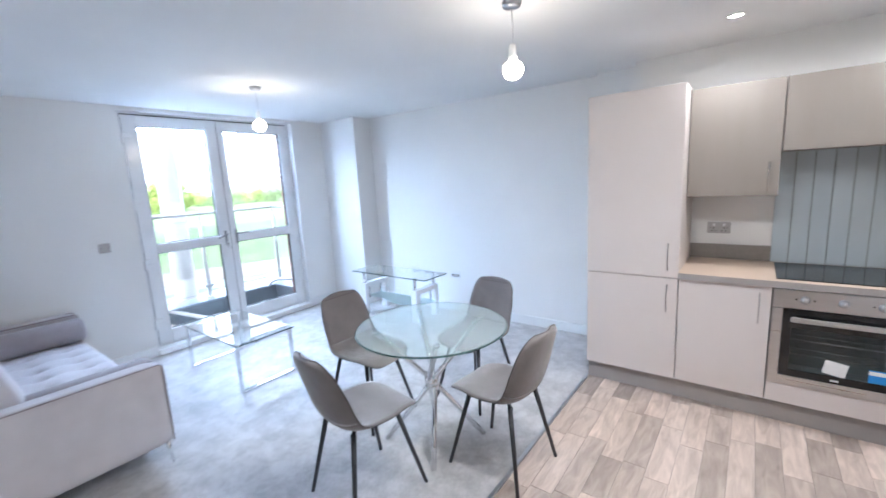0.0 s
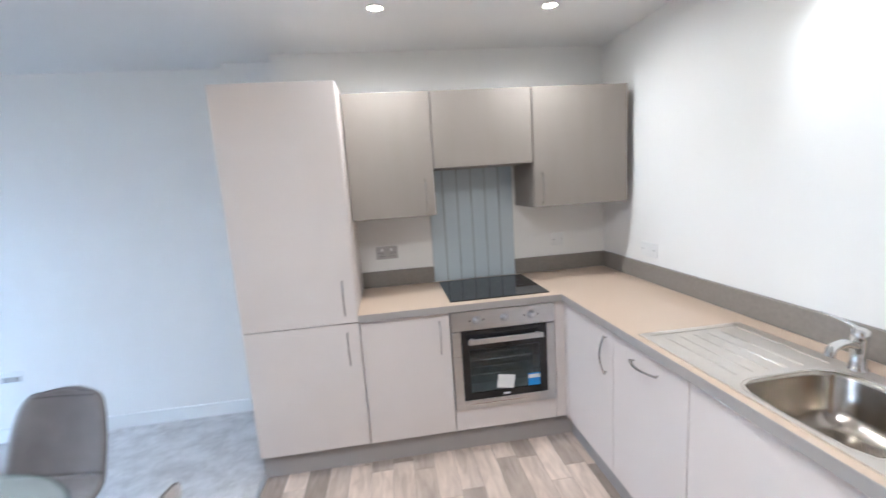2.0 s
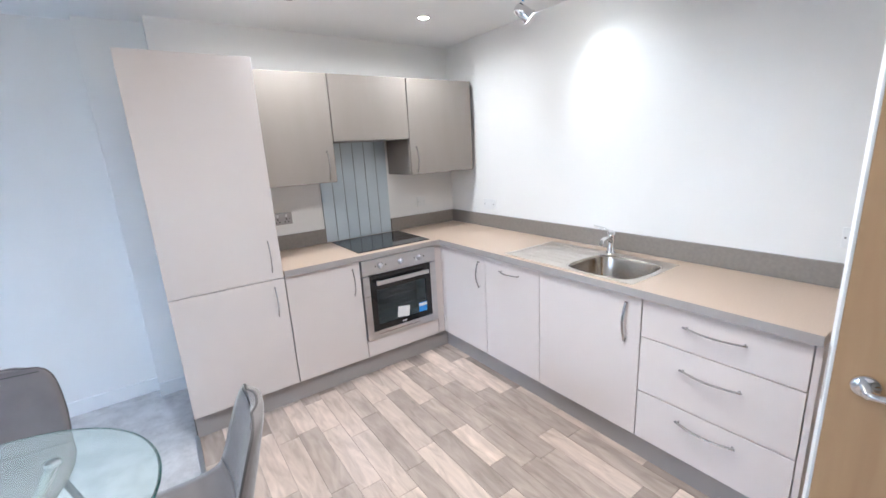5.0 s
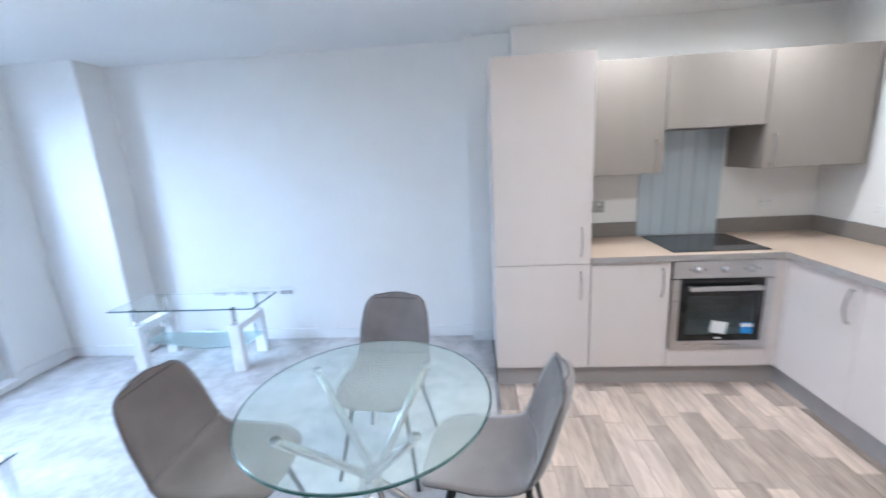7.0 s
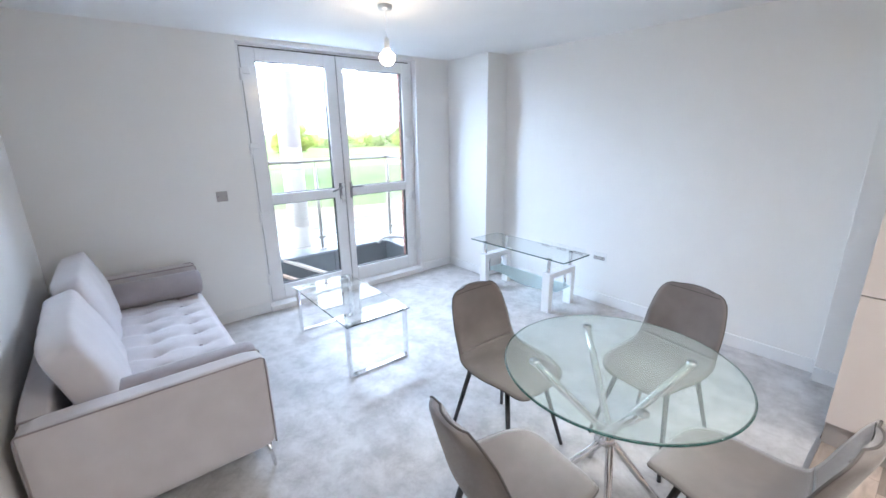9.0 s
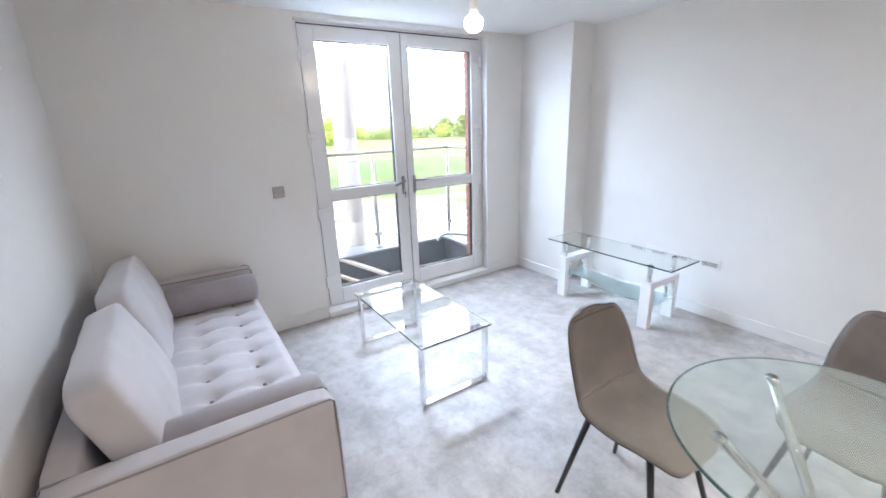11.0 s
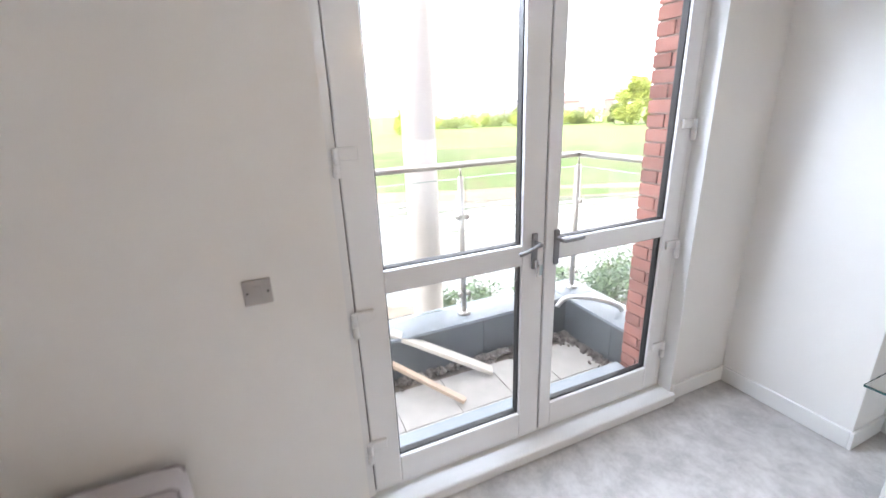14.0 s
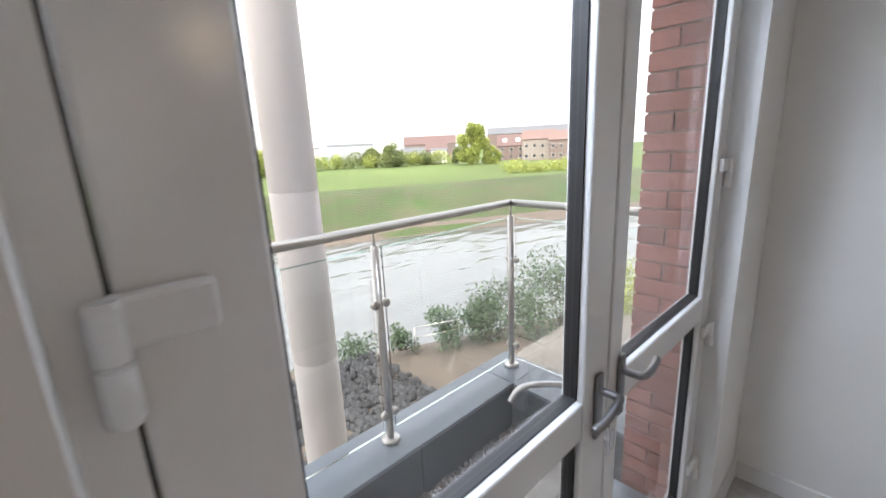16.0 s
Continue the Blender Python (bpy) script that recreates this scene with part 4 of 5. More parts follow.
# ---- sofa ----
def sofa():
    x0, x1, y0, y1 = -4.66, -2.70, 0.385, 1.262
    s = thing("sofa", ((x0 + x1) / 2, (y0 + y1) / 2, 0), "silver grey velvet two-seater sofa with a buttoned seat", "sofa")
    ah, at = 0.645, 0.105
    for a in (x0, x1 - at):
        arm = part("arm", soft_box((a + at / 2, (y0 + y1) / 2, 0.395), (at / 2, (y1 - y0) / 2, 0.25), 14, 10), SOFA, s, "", True)
        # the inner face of each arm carries a thin, darker panel
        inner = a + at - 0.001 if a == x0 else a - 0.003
        part("arm_inner_panel", box(inner, inner + 0.004, y0 + 0.03, y1 - 0.06, 0.31, 0.585, 0.001), SOFA_DARK, arm, "darker velvet panel inside the arm")
        for side in (a + 0.003, a + at - 0.003):
            loop = [(side, y0 + 0.012, 0.155), (side, y0 + 0.012, 0.628), (side, y0 + 0.02, ah - 0.008), (side, y1 - 0.03, ah - 0.008), (side, y1 - 0.012, 0.625), (side, y1 - 0.012, 0.155)]
            part("piping", tube(loop, 0.0045, 6), SOFA_DARK, arm, "piped seam", True)
    part("back", soft_box(((x0 + x1) / 2, y0 + 0.055, 0.41), ((x1 - x0) / 2 - at + 0.01, 0.055, 0.235), 14, 10), SOFA, s, "", True)
    part("base", box(x0 + at - 0.01, x1 - at + 0.01, y0 + 0.09, y1 - 0.02, 0.155, 0.30, 0.008), SOFA, s)
    # buttoned seat
    sx0, sx1, sy0, sy1, zt = x0 + at, x1 - at, y0 + 0.10, y1 - 0.005, 0.425
    bx = [sx0 + 0.12 + i * (sx1 - sx0 - 0.24) / 8 for i in range(9)]
    buttons = [(x, yy) for x in bx for yy in (sy0 + 0.37, sy0 + 0.60)]
    b = bmesh.new()
    nx, ny = 130, 60
    grid = []
    for i in range(nx + 1):
        row = []
        for j in range(ny + 1):
            u, v = i / nx, j / ny
            x, y = sx0 + (sx1 - sx0) * u, sy0 + (sy1 - sy0) * v
            e = min(u, 1 - u) * (sx1 - sx0)
            f = min(v, 1 - v) * (sy1 - sy0)
            z = zt + 0.012 * sin(pi * u) + 0.022 * sin(pi * v)
            for q in (e, f):
                if q < 0.05:
                    z -= 0.035 * (1 - q / 0.05) ** 2
            for px, py in buttons:
                dx, dy = x - px, y - py
                d2 = dx * dx + dy * dy
                if d2 < 0.05:
                    z -= 0.030 * math.exp(-d2 / 0.002) + 0.014 * math.exp(-(dx * dx / 0.0009 + dy * dy / 0.016))
            row.append(b.verts.new((x, y, z)))
        grid.append(row)
    for i in range(nx):
        for j in range(ny):
            b.faces.new((grid[i][j], grid[i + 1][j], grid[i + 1][j + 1], grid[i][j + 1]))
    rim = [grid[i][0] for i in range(nx + 1)] + [grid[nx][j] for j in range(1, ny + 1)] + [grid[i][ny] for i in range(nx - 1, -1, -1)] + [grid[0][j] for j in range(ny - 1, 0, -1)]
    low = [b.verts.new((v.co.x, v.co.y, 0.30)) for v in rim]
    for k in range(len(rim)):
        b.faces.new((rim[k], low[k], low[(k + 1) % len(rim)], rim[(k + 1) % len(rim)]))
    bmesh.ops.recalc_face_normals(b, faces=b.faces[:])
    seat = part("seat_cushion", b, SOFA, s, "deeply buttoned seat cushion", True)
    for px, py in buttons:
        part("button", lathe([(0.012, 0.0), (0.011, 0.004), (0.006, 0.007)], (px, py, zt - 0.003), 12), SOFA_DARK, seat, "", True)
    # loose back cushions lean on the back
    cw = (sx1 - sx0) / 2
    for k, (cx, tilt, dz, sd) in enumerate(((sx0 + cw * 0.5 + 0.02, 15, 0.012, 3), (sx0 + cw * 1.5 - 0.02, 18, 0.0, 9))):
        part("back_cushion", soft_box((cx, y0 + 0.215, 0.655 + dz), (cw / 2 - 0.015, 0.078, 0.235), 8, 18, (tilt, 0, 2 if k else -1), 0.28, 0.012, sd), SOFA, s, "plump boxed velvet back cushion", True)
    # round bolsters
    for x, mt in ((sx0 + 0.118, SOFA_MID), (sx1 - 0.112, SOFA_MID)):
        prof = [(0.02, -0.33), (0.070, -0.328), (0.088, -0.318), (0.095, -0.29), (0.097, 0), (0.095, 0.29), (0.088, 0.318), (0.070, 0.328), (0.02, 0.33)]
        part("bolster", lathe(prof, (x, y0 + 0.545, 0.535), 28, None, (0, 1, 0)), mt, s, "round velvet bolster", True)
    for x, y in ((x0 + 0.07, y0 + 0.07), (x1 - 0.04, y0 + 0.07), (x0 + 0.07, y1 - 0.04), (x1 - 0.04, y1 - 0.04)):
        part("leg", tube([(x, y, 0.16), (x + (0.015 if x > -3.5 else -0.015), y + 0.01, 0.0)], 0.013, 12, None, False, 0.008), CHROME, s, "slim chrome leg", True)


sofa()


# ---- ceiling lights ----
def pendant(x, y, drop):
    z = CEILING - drop
    p = thing("pendant_light", (x, y, CEILING), "lit bare globe bulb on a white flex from the ceiling", "pendant light", "bare bulb pendants")
    part("ceiling_rose", lathe([(0.02, -0.03), (0.040, -0.026), (0.046, -0.012), (0.046, 0.0)], (x, y, CEILING), 24), SATIN, p, "grey round ceiling rose", True)
    part("flex", tube([(x, y, CEILING - 0.02), (x + 0.002, y, CEILING - drop * 0.4), (x, y, z + 0.10)], 0.003, 8), WHITEPLASTIC, p)
    part("lamp_holder", lathe([(0.010, 0.105), (0.016, 0.10), (0.019, 0.07), (0.019, 0.052), (0.022, 0.048), (0.022, 0.030)][::-1], (x, y, z), 20), WHITEPLASTIC, p, "white lamp holder with a dark ring", True)
    part("bulb", lathe([(0.002, -0.050), (0.020, -0.046), (0.038, -0.034), (0.049, -0.012), (0.050, 0.004), (0.044, 0.022), (0.030, 0.034), (0.020, 0.040), (0.018, 0.048)], (x, y, z - 0.012), 32), BULB, p, "glowing round bulb", True)


pendant(-3.31, 2.40, 0.295)
pendant(-0.985, 2.41, 0.295)


def downlight(x, y):
    d = thing("downlight", (x, y, CEILING), "round recessed downlight with a white rim, lit; rear pair added", "downlight", "recessed downlights")
    part("rim", tube([(x + 0.038 * cos(k * pi / 14), y + 0.038 * sin(k * pi / 14), CEILING - 0.002) for k in range(28)], 0.006, 8, None, True), CHROME, d, "thin bright rim", True)
    part("lamp", lathe([(0.033, -0.003), (0.033, -0.001)], (x, y, CEILING), 24), LED, d, "glowing lamp face")
    spot("downlight_beam", (x, y, CEILING - 0.012), (x, y, 0), 7.7 if y < 3 else 4.2, 165 if y < 3 else 174, 1.0)


downlight(-0.14, 3.485)
downlight(0.735, 3.48)
# unseen rear pair, added to brighten the kitchen fronts
downlight(-0.52, 1.90)
downlight(0.02, 1.90)


def hanging_spot():
    x, y, z = 0.90, 2.73, 2.27
    d = thing("spotlight", (x, y, CEILING), "chrome spotlight hanging tilted from its ceiling hole", "spotlight")
    part("hole", lathe([(0.038, -0.002), (0.038, 0.0)], (x - 0.01, y, CEILING), 24), BLACK, d, "dark hole in the ceiling")
    part("cable", tube(wave([(x - 0.01, y, CEILING), (x - 0.03, y + 0.02, z + 0.11), (x - 0.012, y, z + 0.06)], 5), 0.004, 8), material("blue_cable", (0.05, 0.3, 0.6), 0.4), d, "blue cable", True)
    ax = Vector((0.47, -0.28, -0.42)).normalized()
    part("can", lathe([(0.012, -0.065), (0.03, -0.055), (0.034, -0.02), (0.036, 0.02), (0.043, 0.026), (0.043, 0.032)], (x, y, z), 24, None, ax), CHROME, d, "chrome lamp can", True)
    part("lamp", lathe([(0.030, 0.0325), (0.030, 0.0335)], (x, y, z), 24, None, ax), LED, d, "glowing lamp face")
    e = Vector((x, y, z)) + ax * 0.045
    spot("spot_beam", e, e + ax, 1.15, 86, 1.0, (1.0, 0.93, 0.82))


hanging_spot()


# ---- door to the hall ----
def hall_door():
    hx, hy, w = 0.505, 0.425, 0.80
    ang = math.degrees(math.atan2(0.765, -0.235))
    d = thing("door_2", (hx, hy, 0), "light oak veneer internal door standing open", "door", kind="structure")
    m = pose(hx, hy, 0, 0, 0, ang)
    def put(b):
        bmesh.ops.transform(b, matrix=m, verts=b.verts)
        return b
    leaf = part("leaf", put(box(0, w - 0.006, -0.022, 0.022, 0.006, 2.02, 0.002)), OAK, d)
    # window light on the free edge is put into its white colour
    part("lipping", put(box(w - 0.006, w, -0.022, 0.022, 0.006, 2.02, 0.001)), TRIM, d, "door edge coloured white for the window light on it")
    for s in (1, -1):
        h = lathe([(0.026, 0.0), (0.026, 0.006), (0.022, 0.009), (0.010, 0.010), (0.010, 0.045)], (w - 0.062, s * 0.022, 1.02), 24, None, (0, s, 0))
        tube(wave([(w - 0.062, s * 0.062, 1.02), (w - 0.08, s * 0.068, 1.02), (w - 0.13, s * 0.066, 1.02), (w - 0.185, s * 0.060, 1.02)], 5), 0.0095, 12, h)
        part("handle", put(h), CHROME, leaf, "chrome lever handle", True)
    part("latch", put(box(w - 0.0005, w + 0.001, -0.011, 0.011, 0.95, 1.09)), CHROME, leaf, "metal latch plate")


hall_door()
fr = bmesh.new()
for a, b_ in ((HX0 - 0.06, HX0 + 0.012), (HX1 - 0.012, HX1 + 0.06)):
    box(a, b_, S, S + 0.016, 0, 2.10, 0.003, fr)
box(HX0 + 0.012, HX1 - 0.012, S, S + 0.016, 2.03, 2.10, 0.003, fr)
solid("trim_architrave", fr, TRIM, "white painted architrave round the hall doorway", "trim", kind="structure")

# ---- balcony ----
BZ = -0.22
BRICK = material("red_brick", (0.31, 0.135, 0.11), 0.85, colour2=(0.24, 0.10, 0.082), scale=40, mix=0.6, bump=0.7, bump_scale=150, vary=0.2)
MORTAR = material("pale_mortar", (0.26, 0.225, 0.20), 0.95, bump=0.6, bump_scale=200)
SLATE = material("dark_grey_cladding", (0.085, 0.10, 0.115), 0.45, colour2=(0.11, 0.125, 0.14), scale=5, bump=0.1, bump_scale=90, rough_var=0.1)
COPING = material("blue_grey_coping", (0.20, 0.235, 0.275), 0.35, colour2=(0.24, 0.275, 0.31), scale=4, rough_var=0.1, bump=0.05, bump_scale=90)
SLAB = material("pale_concrete_slab", (0.48, 0.465, 0.45), 0.85, colour2=(0.41, 0.40, 0.385), scale=9, bump=0.4, bump_scale=160, vary=0.05)
PEBBLE = material("grey_pebbles", (0.12, 0.108, 0.10), 0.7, colour2=(0.19, 0.17, 0.16), scale=14, island=0.45)
TIMBER = material("pale_sawn_timber", (0.70, 0.66, 0.61), 0.7, colour2=(0.62, 0.57, 0.51), scale=6, stretch=(1, 8, 8), bump=0.2, bump_scale=90)
TIMBER_BROWN = material("brown_sawn_timber", (0.58, 0.47, 0.38), 0.75, colour2=(0.50, 0.39, 0.30), scale=6, bump=0.2, bump_scale=90)
RAILSTEEL = material("satin_stainless_rail", (0.58, 0.57, 0.55), 0.32, 1.0, scale=20, rough_var=0.1)
COLUMN = material("cream_painted_column", (0.74, 0.70, 0.68), 0.55, colour2=(0.68, 0.64, 0.62), scale=2.5, mix=0.8, bump=0.1, bump_scale=60)
BX0, BX1, BY0, BY1 = -6.25, -5.94, 1.0, 3.87

solid("balcony_deck", box(-6.25, -4.88, 0.6, 4.18, BZ - 0.20, BZ - 0.035), MORTAR, "concrete balcony deck", "balcony", kind="structure")
parapet = thing("parapet", (-6.1, 2.6, BZ), "dark grey metal clad balcony parapet with blue grey coping", "parapet", kind="structure")
yy = 0.6
for i in range(4):
    part("cladding_panel", box(BX1 - 0.03, BX1, yy + 0.003, yy + 0.815, BZ - 0.03, 0.10, 0.002), SLATE, parapet)
    yy += 0.8175
part("cladding_panel", box(BX1, -5.42, BY1, BY1 + 0.03, BZ - 0.03, 0.10, 0.002), SLATE, parapet)
part("cladding_panel", box(-5.417, -4.885, BY1, BY1 + 0.03, BZ - 0.03, 0.10, 0.002), SLATE, parapet)
part("core", join(box(BX0 + 0.02, BX1 - 0.03, 0.6, BY1 + 0.28, BZ - 0.2, 0.10), box(BX1 - 0.03, -4.885, BY1 + 0.03, BY1 + 0.28, BZ - 0.2, 0.10)), SLATE, parapet)
part("coping", box(BX0, BX1 + 0.015, 0.6, 2.30, 0.10, 0.125, 0.003), COPING, parapet, "blue grey coping stone")
part("coping", box(BX0, BX1 + 0.015, 2.304, 3.856, 0.10, 0.125, 0.003), COPING, parapet, "blue grey coping stone")
part("coping", box(BX0, BX1 + 0.015, 3.86, BY1 + 0.31, 0.10, 0.125, 0.003), COPING, parapet, "blue grey coping stone")
part("coping", box(BX1 + 0.018, -4.885, BY1 - 0.015, BY1 + 0.31, 0.10, 0.125, 0.003), COPING, parapet, "blue grey coping stone")
solid("door_step", box(-5.12, -4.87, D0 - 0.1, D1 - 0.015, 0.0, 0.03, 0.004), COPING, "blue grey metal door step outside the glass", "door step", kind="structure")
solid("wall_sill", box(-5.06, -4.875, D0 - 0.1, D1 - 0.015, BZ - 0.03, 0.0), SLATE, "dark upstand below the terrace doors", "wall", kind="structure")

RX, RY, RZ = -6.075, 4.04, 1.315
rail = thing("balustrade", (RX, 2.9, 0.125), "stainless steel balustrade with clear glass panels", "balustrade", kind="structure")
part("handrail", tube([(RX, 0.6, RZ), (RX, RY, RZ), (RX + 0.001, RY, RZ), (-4.885, RY, RZ)], 0.0235, 16), RAILSTEEL, rail, "round steel handrail", True)
posts = [(RX, 2.95), (RX, RY), (RX, 1.86), (-5.1, RY)]
for px, py in posts:
    p = part("post", tube([(px, py, 0.125), (px, py, RZ - 0.09)], 0.021, 16), RAILSTEEL, rail, "round steel post", True)
    part("saddle", join(tube([(px, py, RZ - 0.09), (px, py, RZ - 0.01)], 0.007, 10), lathe([(0.021, -0.006), (0.019, 0.004), (0.008, 0.006)], (px, py, RZ - 0.09), 16)), RAILSTEEL, p, "", True)
    part("base_flange", lathe([(0.052, 0.0), (0.052, 0.012), (0.046, 0.022), (0.024, 0.026)], (px, py, 0.125), 24), RAILSTEEL, p, "round steel base flange", True)
    for z in (0.30, 0.93):
        cl = bmesh.new()
        along = (0, 1, 0) if px == RX and py < 3.5 else (1, 0, 0)
        for s in (-1, 1):
            o = Vector(along) * s * 0.032
            lathe([(0.015, -0.016), (0.023, -0.011), (0.023, 0.011), (0.015, 0.016)], Vector((px + 0.012, py, z)) + o, 14, cl, (1, 0, 0) if along[1] else (0, 1, 0))
        tube([Vector((px, py, z)) - Vector(along) * 0.03, Vector((px, py, z)) + Vector(along) * 0.03], 0.012, 10, cl)
        part("clamp", cl, RAILSTEEL, p, "round glass clamps", True)
for a, b_ in ((0.65, 1.82), (1.90, 2.91), (2.99, 4.0)):
    g = part("glass_panel", box(RX - 0.005, RX + 0.005, a, b_, 0.20, RZ - 0.10), GLASS, rail, "clear glass panel")
    g.visible_shadow = False
    part("glass_edge", box(RX - 0.005, RX + 0.005, a, b_, RZ - 0.0995, RZ - 0.095), PALEEDGE, g, "bright polished glass edge")
    part("glass_edge", box(RX - 0.005, RX + 0.005, a, b_, 0.194, 0.1995), PALEEDGE, g, "bright polished glass edge")
g = part("glass_panel", box(-6.03, -5.14, RY - 0.005, RY + 0.005, 0.20, RZ - 0.10), GLASS, rail, "clear glass panel")
g.visible_shadow = False

part("glass_edge", box(-6.03, -5.14, RY - 0.005, RY + 0.005, RZ - 0.0995, RZ - 0.095), PALEEDGE, g, "bright polished glass edge")

# loose timber on the balcony
def board(name, a, b_, w, th, mat, label):
    a, b_ = Vector(a), Vector(b_)
    d = b_ - a
    m = box(0, d.length, -w / 2, w / 2, -th / 2, th / 2, 0.003)
    bmesh.ops.transform(m, matrix=Matrix.Translation(a) @ d.to_track_quat("X", "Z").to_matrix().to_4x4(), verts=m.verts)
    return solid(name, m, mat, label, "timber")


board("timber_board", (-6.00, 2.31, 0.145), (-5.68, 2.98, BZ + 0.03), 0.09, 0.03, TIMBER, "pale sawn board leaning on the parapet")
board("timber_batten", (-5.93, 2.20, 0.0), (-5.45, 2.64, BZ + 0.04), 0.045, 0.03, TIMBER_BROWN, "brown sawn batten lying on the balcony")
solid("drain_pipe", tube(wave([(-5.80, 3.66, 0.135), (-5.78, 3.72, 0.20), (-5.72, 3.80, 0.225), (-5.60, 3.93, 0.215), (-5.52, 4.02, 0.18), (-5.5, 4.05, 0.14)], 5), 0.02, 12), SATIN, "bent grey pipe over the coping", "pipe", smooth=True)

# pebbles along the inside of the parapet
rng = random.Random(5)
pv = bmesh.new()
for i in range(900):
    if i < 620:
        x, y = BX1 + 0.012 + abs(rng.gauss(0, 0.05)), rng.uniform(1.4, BY1 - 0.01)
    else:
        x, y = rng.uniform(BX1 + 0.02, -5.1), BY1 - 0.012 - abs(rng.gauss(0, 0.045))
    r = rng.uniform(0.010, 0.022)
    b = bmesh.new()
    bmesh.ops.create_icosphere(b, subdivisions=1, radius=r)
    bmesh.ops.transform(b, matrix=pose(x, y, BZ + r * 0.5, rng.uniform(0, 90), rng.uniform(0, 90), rng.uniform(0, 180)) @ Matrix.Diagonal((1.3, 1.0, 0.7, 1)), verts=b.verts)
    me = bpy.data.meshes.new("tmp")
    b.to_mesh(me)
    b.free()
    pv.from_mesh(me)
    bpy.data.meshes.remove(me)
solid("pebbles", pv, PEBBLE, "grey pebble strip along the parapet", "pebbles", kind="stuff", smooth=True)

# round column in front of the balcony
col = thing("column", (-7.0, 2.985, -6), "tall round cream painted column outside the balcony", "column", kind="structure")
for a, b_ in ((-6.0, -0.9), (-0.9, 0.29), (0.29, 1.46), (1.46, 5.0)):
    part("drum", lathe([(0.150, a), (0.1525, a + 0.006), (0.1525, b_ - 0.006), (0.150, b_)], (-7.0, 2.985, 0), 36), COLUMN, col, "", True)

# brick pier beside the doors and the outer wall
solid("wall_outer", join(join(box(-5.084, -4.885, D1 + 0.0, 9.0, -6, 7), box(-5.06, -4.885, -8, D0 - 0.06, -6, 7)), box(-5.06, -4.885, D0 - 0.06, D1, DH + 0.06, 7)), MORTAR, "mortar core of the outer brick wall", "wall", kind="structure")

# ---- river bank ----
U, V = Vector((0.397, 0.918, 0)).normalized(), Vector((-0.918, 0.397, 0)).normalized()   # along and across the river
GRASS = material("meadow_grass", (0.088, 0.145, 0.032), 0.9, colour2=(0.115, 0.16, 0.042), scale=0.22, detail=10, mix=0.5, bump=0.8, bump_scale=6, coarse=0.2)
BANK = material("rough_bank_grass", (0.050, 0.098, 0.026), 0.95, colour2=(0.095, 0.098, 0.055), scale=0.3, detail=10, mix=0.45, bump=1.0, bump_scale=8, coarse=0.25)
EARTH = material("bare_earth", (0.165, 0.135, 0.11), 0.95, colour2=(0.10, 0.085, 0.072), scale=1.2, detail=9, mix=0.5, bump=1.0, bump_scale=12)
WATER = material("river_water", (0.07, 0.078, 0.08), 0.06, colour2=(0.10, 0.105, 0.10), scale=0.15, bump=1.0, bump_scale=0.5, stretch=(1.0, 0.35, 1.0))
for node in WATER.node_tree.nodes:
    if node.type == "BUMP":
        node.inputs["Distance"].default_value = 0.26
WATER.node_tree.nodes["Principled BSDF"].inputs["IOR"].default_value = 2.9
LEAF = material("bush_leaves", (0.06, 0.11, 0.055), 0.7, colour2=(0.09, 0.14, 0.075), scale=1.5, island=0.35)
LEAF_LIGHT = material("spring_leaves", (0.44, 0.49, 0.14), 0.6, colour2=(0.36, 0.42, 0.12), scale=0.4, island=0.3)
LEAF_FAR = material("far_leaves", (0.27, 0.32, 0.13), 0.7, colour2=(0.22, 0.27, 0.12), scale=0.2, island=0.25)
for leafy, share in ((LEAF, 0.3), (LEAF_LIGHT, 0.45), (LEAF_FAR, 0.45)):
    # thin leaves let light through
    nt = leafy.node_tree
    through_leaf, blend = nt.nodes.new("ShaderNodeBsdfTranslucent"), nt.nodes.new("ShaderNodeMixShader")
    face = nt.nodes["Principled BSDF"]
    nt.links.new(face.inputs["Base Color"].links[0].from_socket, through_leaf.inputs["Color"])
    blend.inputs[0].default_value = share
    nt.links.new(face.outputs[0], blend.inputs[1])
    nt.links.new(through_leaf.outputs[0], blend.inputs[2])
    nt.links.new(blend.outputs[0], nt.nodes["Material Output"].inputs["Surface"])
BARK = material("tree_bark", (0.12, 0.09, 0.065), 0.9, bump=0.6, bump_scale=30)


def at(u, v, z=0.0):
    p = U * u + V * v
    return Vector((p.x, p.y, z))


def strip(name, profile, mat, label, u0=-300, u1=500, nu=60, rough=0.0):
    """Ground that runs along the river; profile: (v, z)."""
    b = bmesh.new()
    rows = []
    for i in range(nu + 1):
        u = u0 + (u1 - u0) * i / nu
        rows.append([b.verts.new(at(u, v, z + (rough * noise.noise(Vector((u * 0.05, v * 0.09, 0))) if 0 < k < len(profile) - 1 else 0))) for k, (v, z) in enumerate(profile)])
    for r, s in zip(rows, rows[1:]):
        for k in range(len(profile) - 1):
            b.faces.new((r[k], r[k + 1], s[k + 1], s[k]))
    bmesh.ops.recalc_face_normals(b, faces=b.faces[:])
    return solid(name, b, mat, label, "ground", kind="structure", smooth=True)


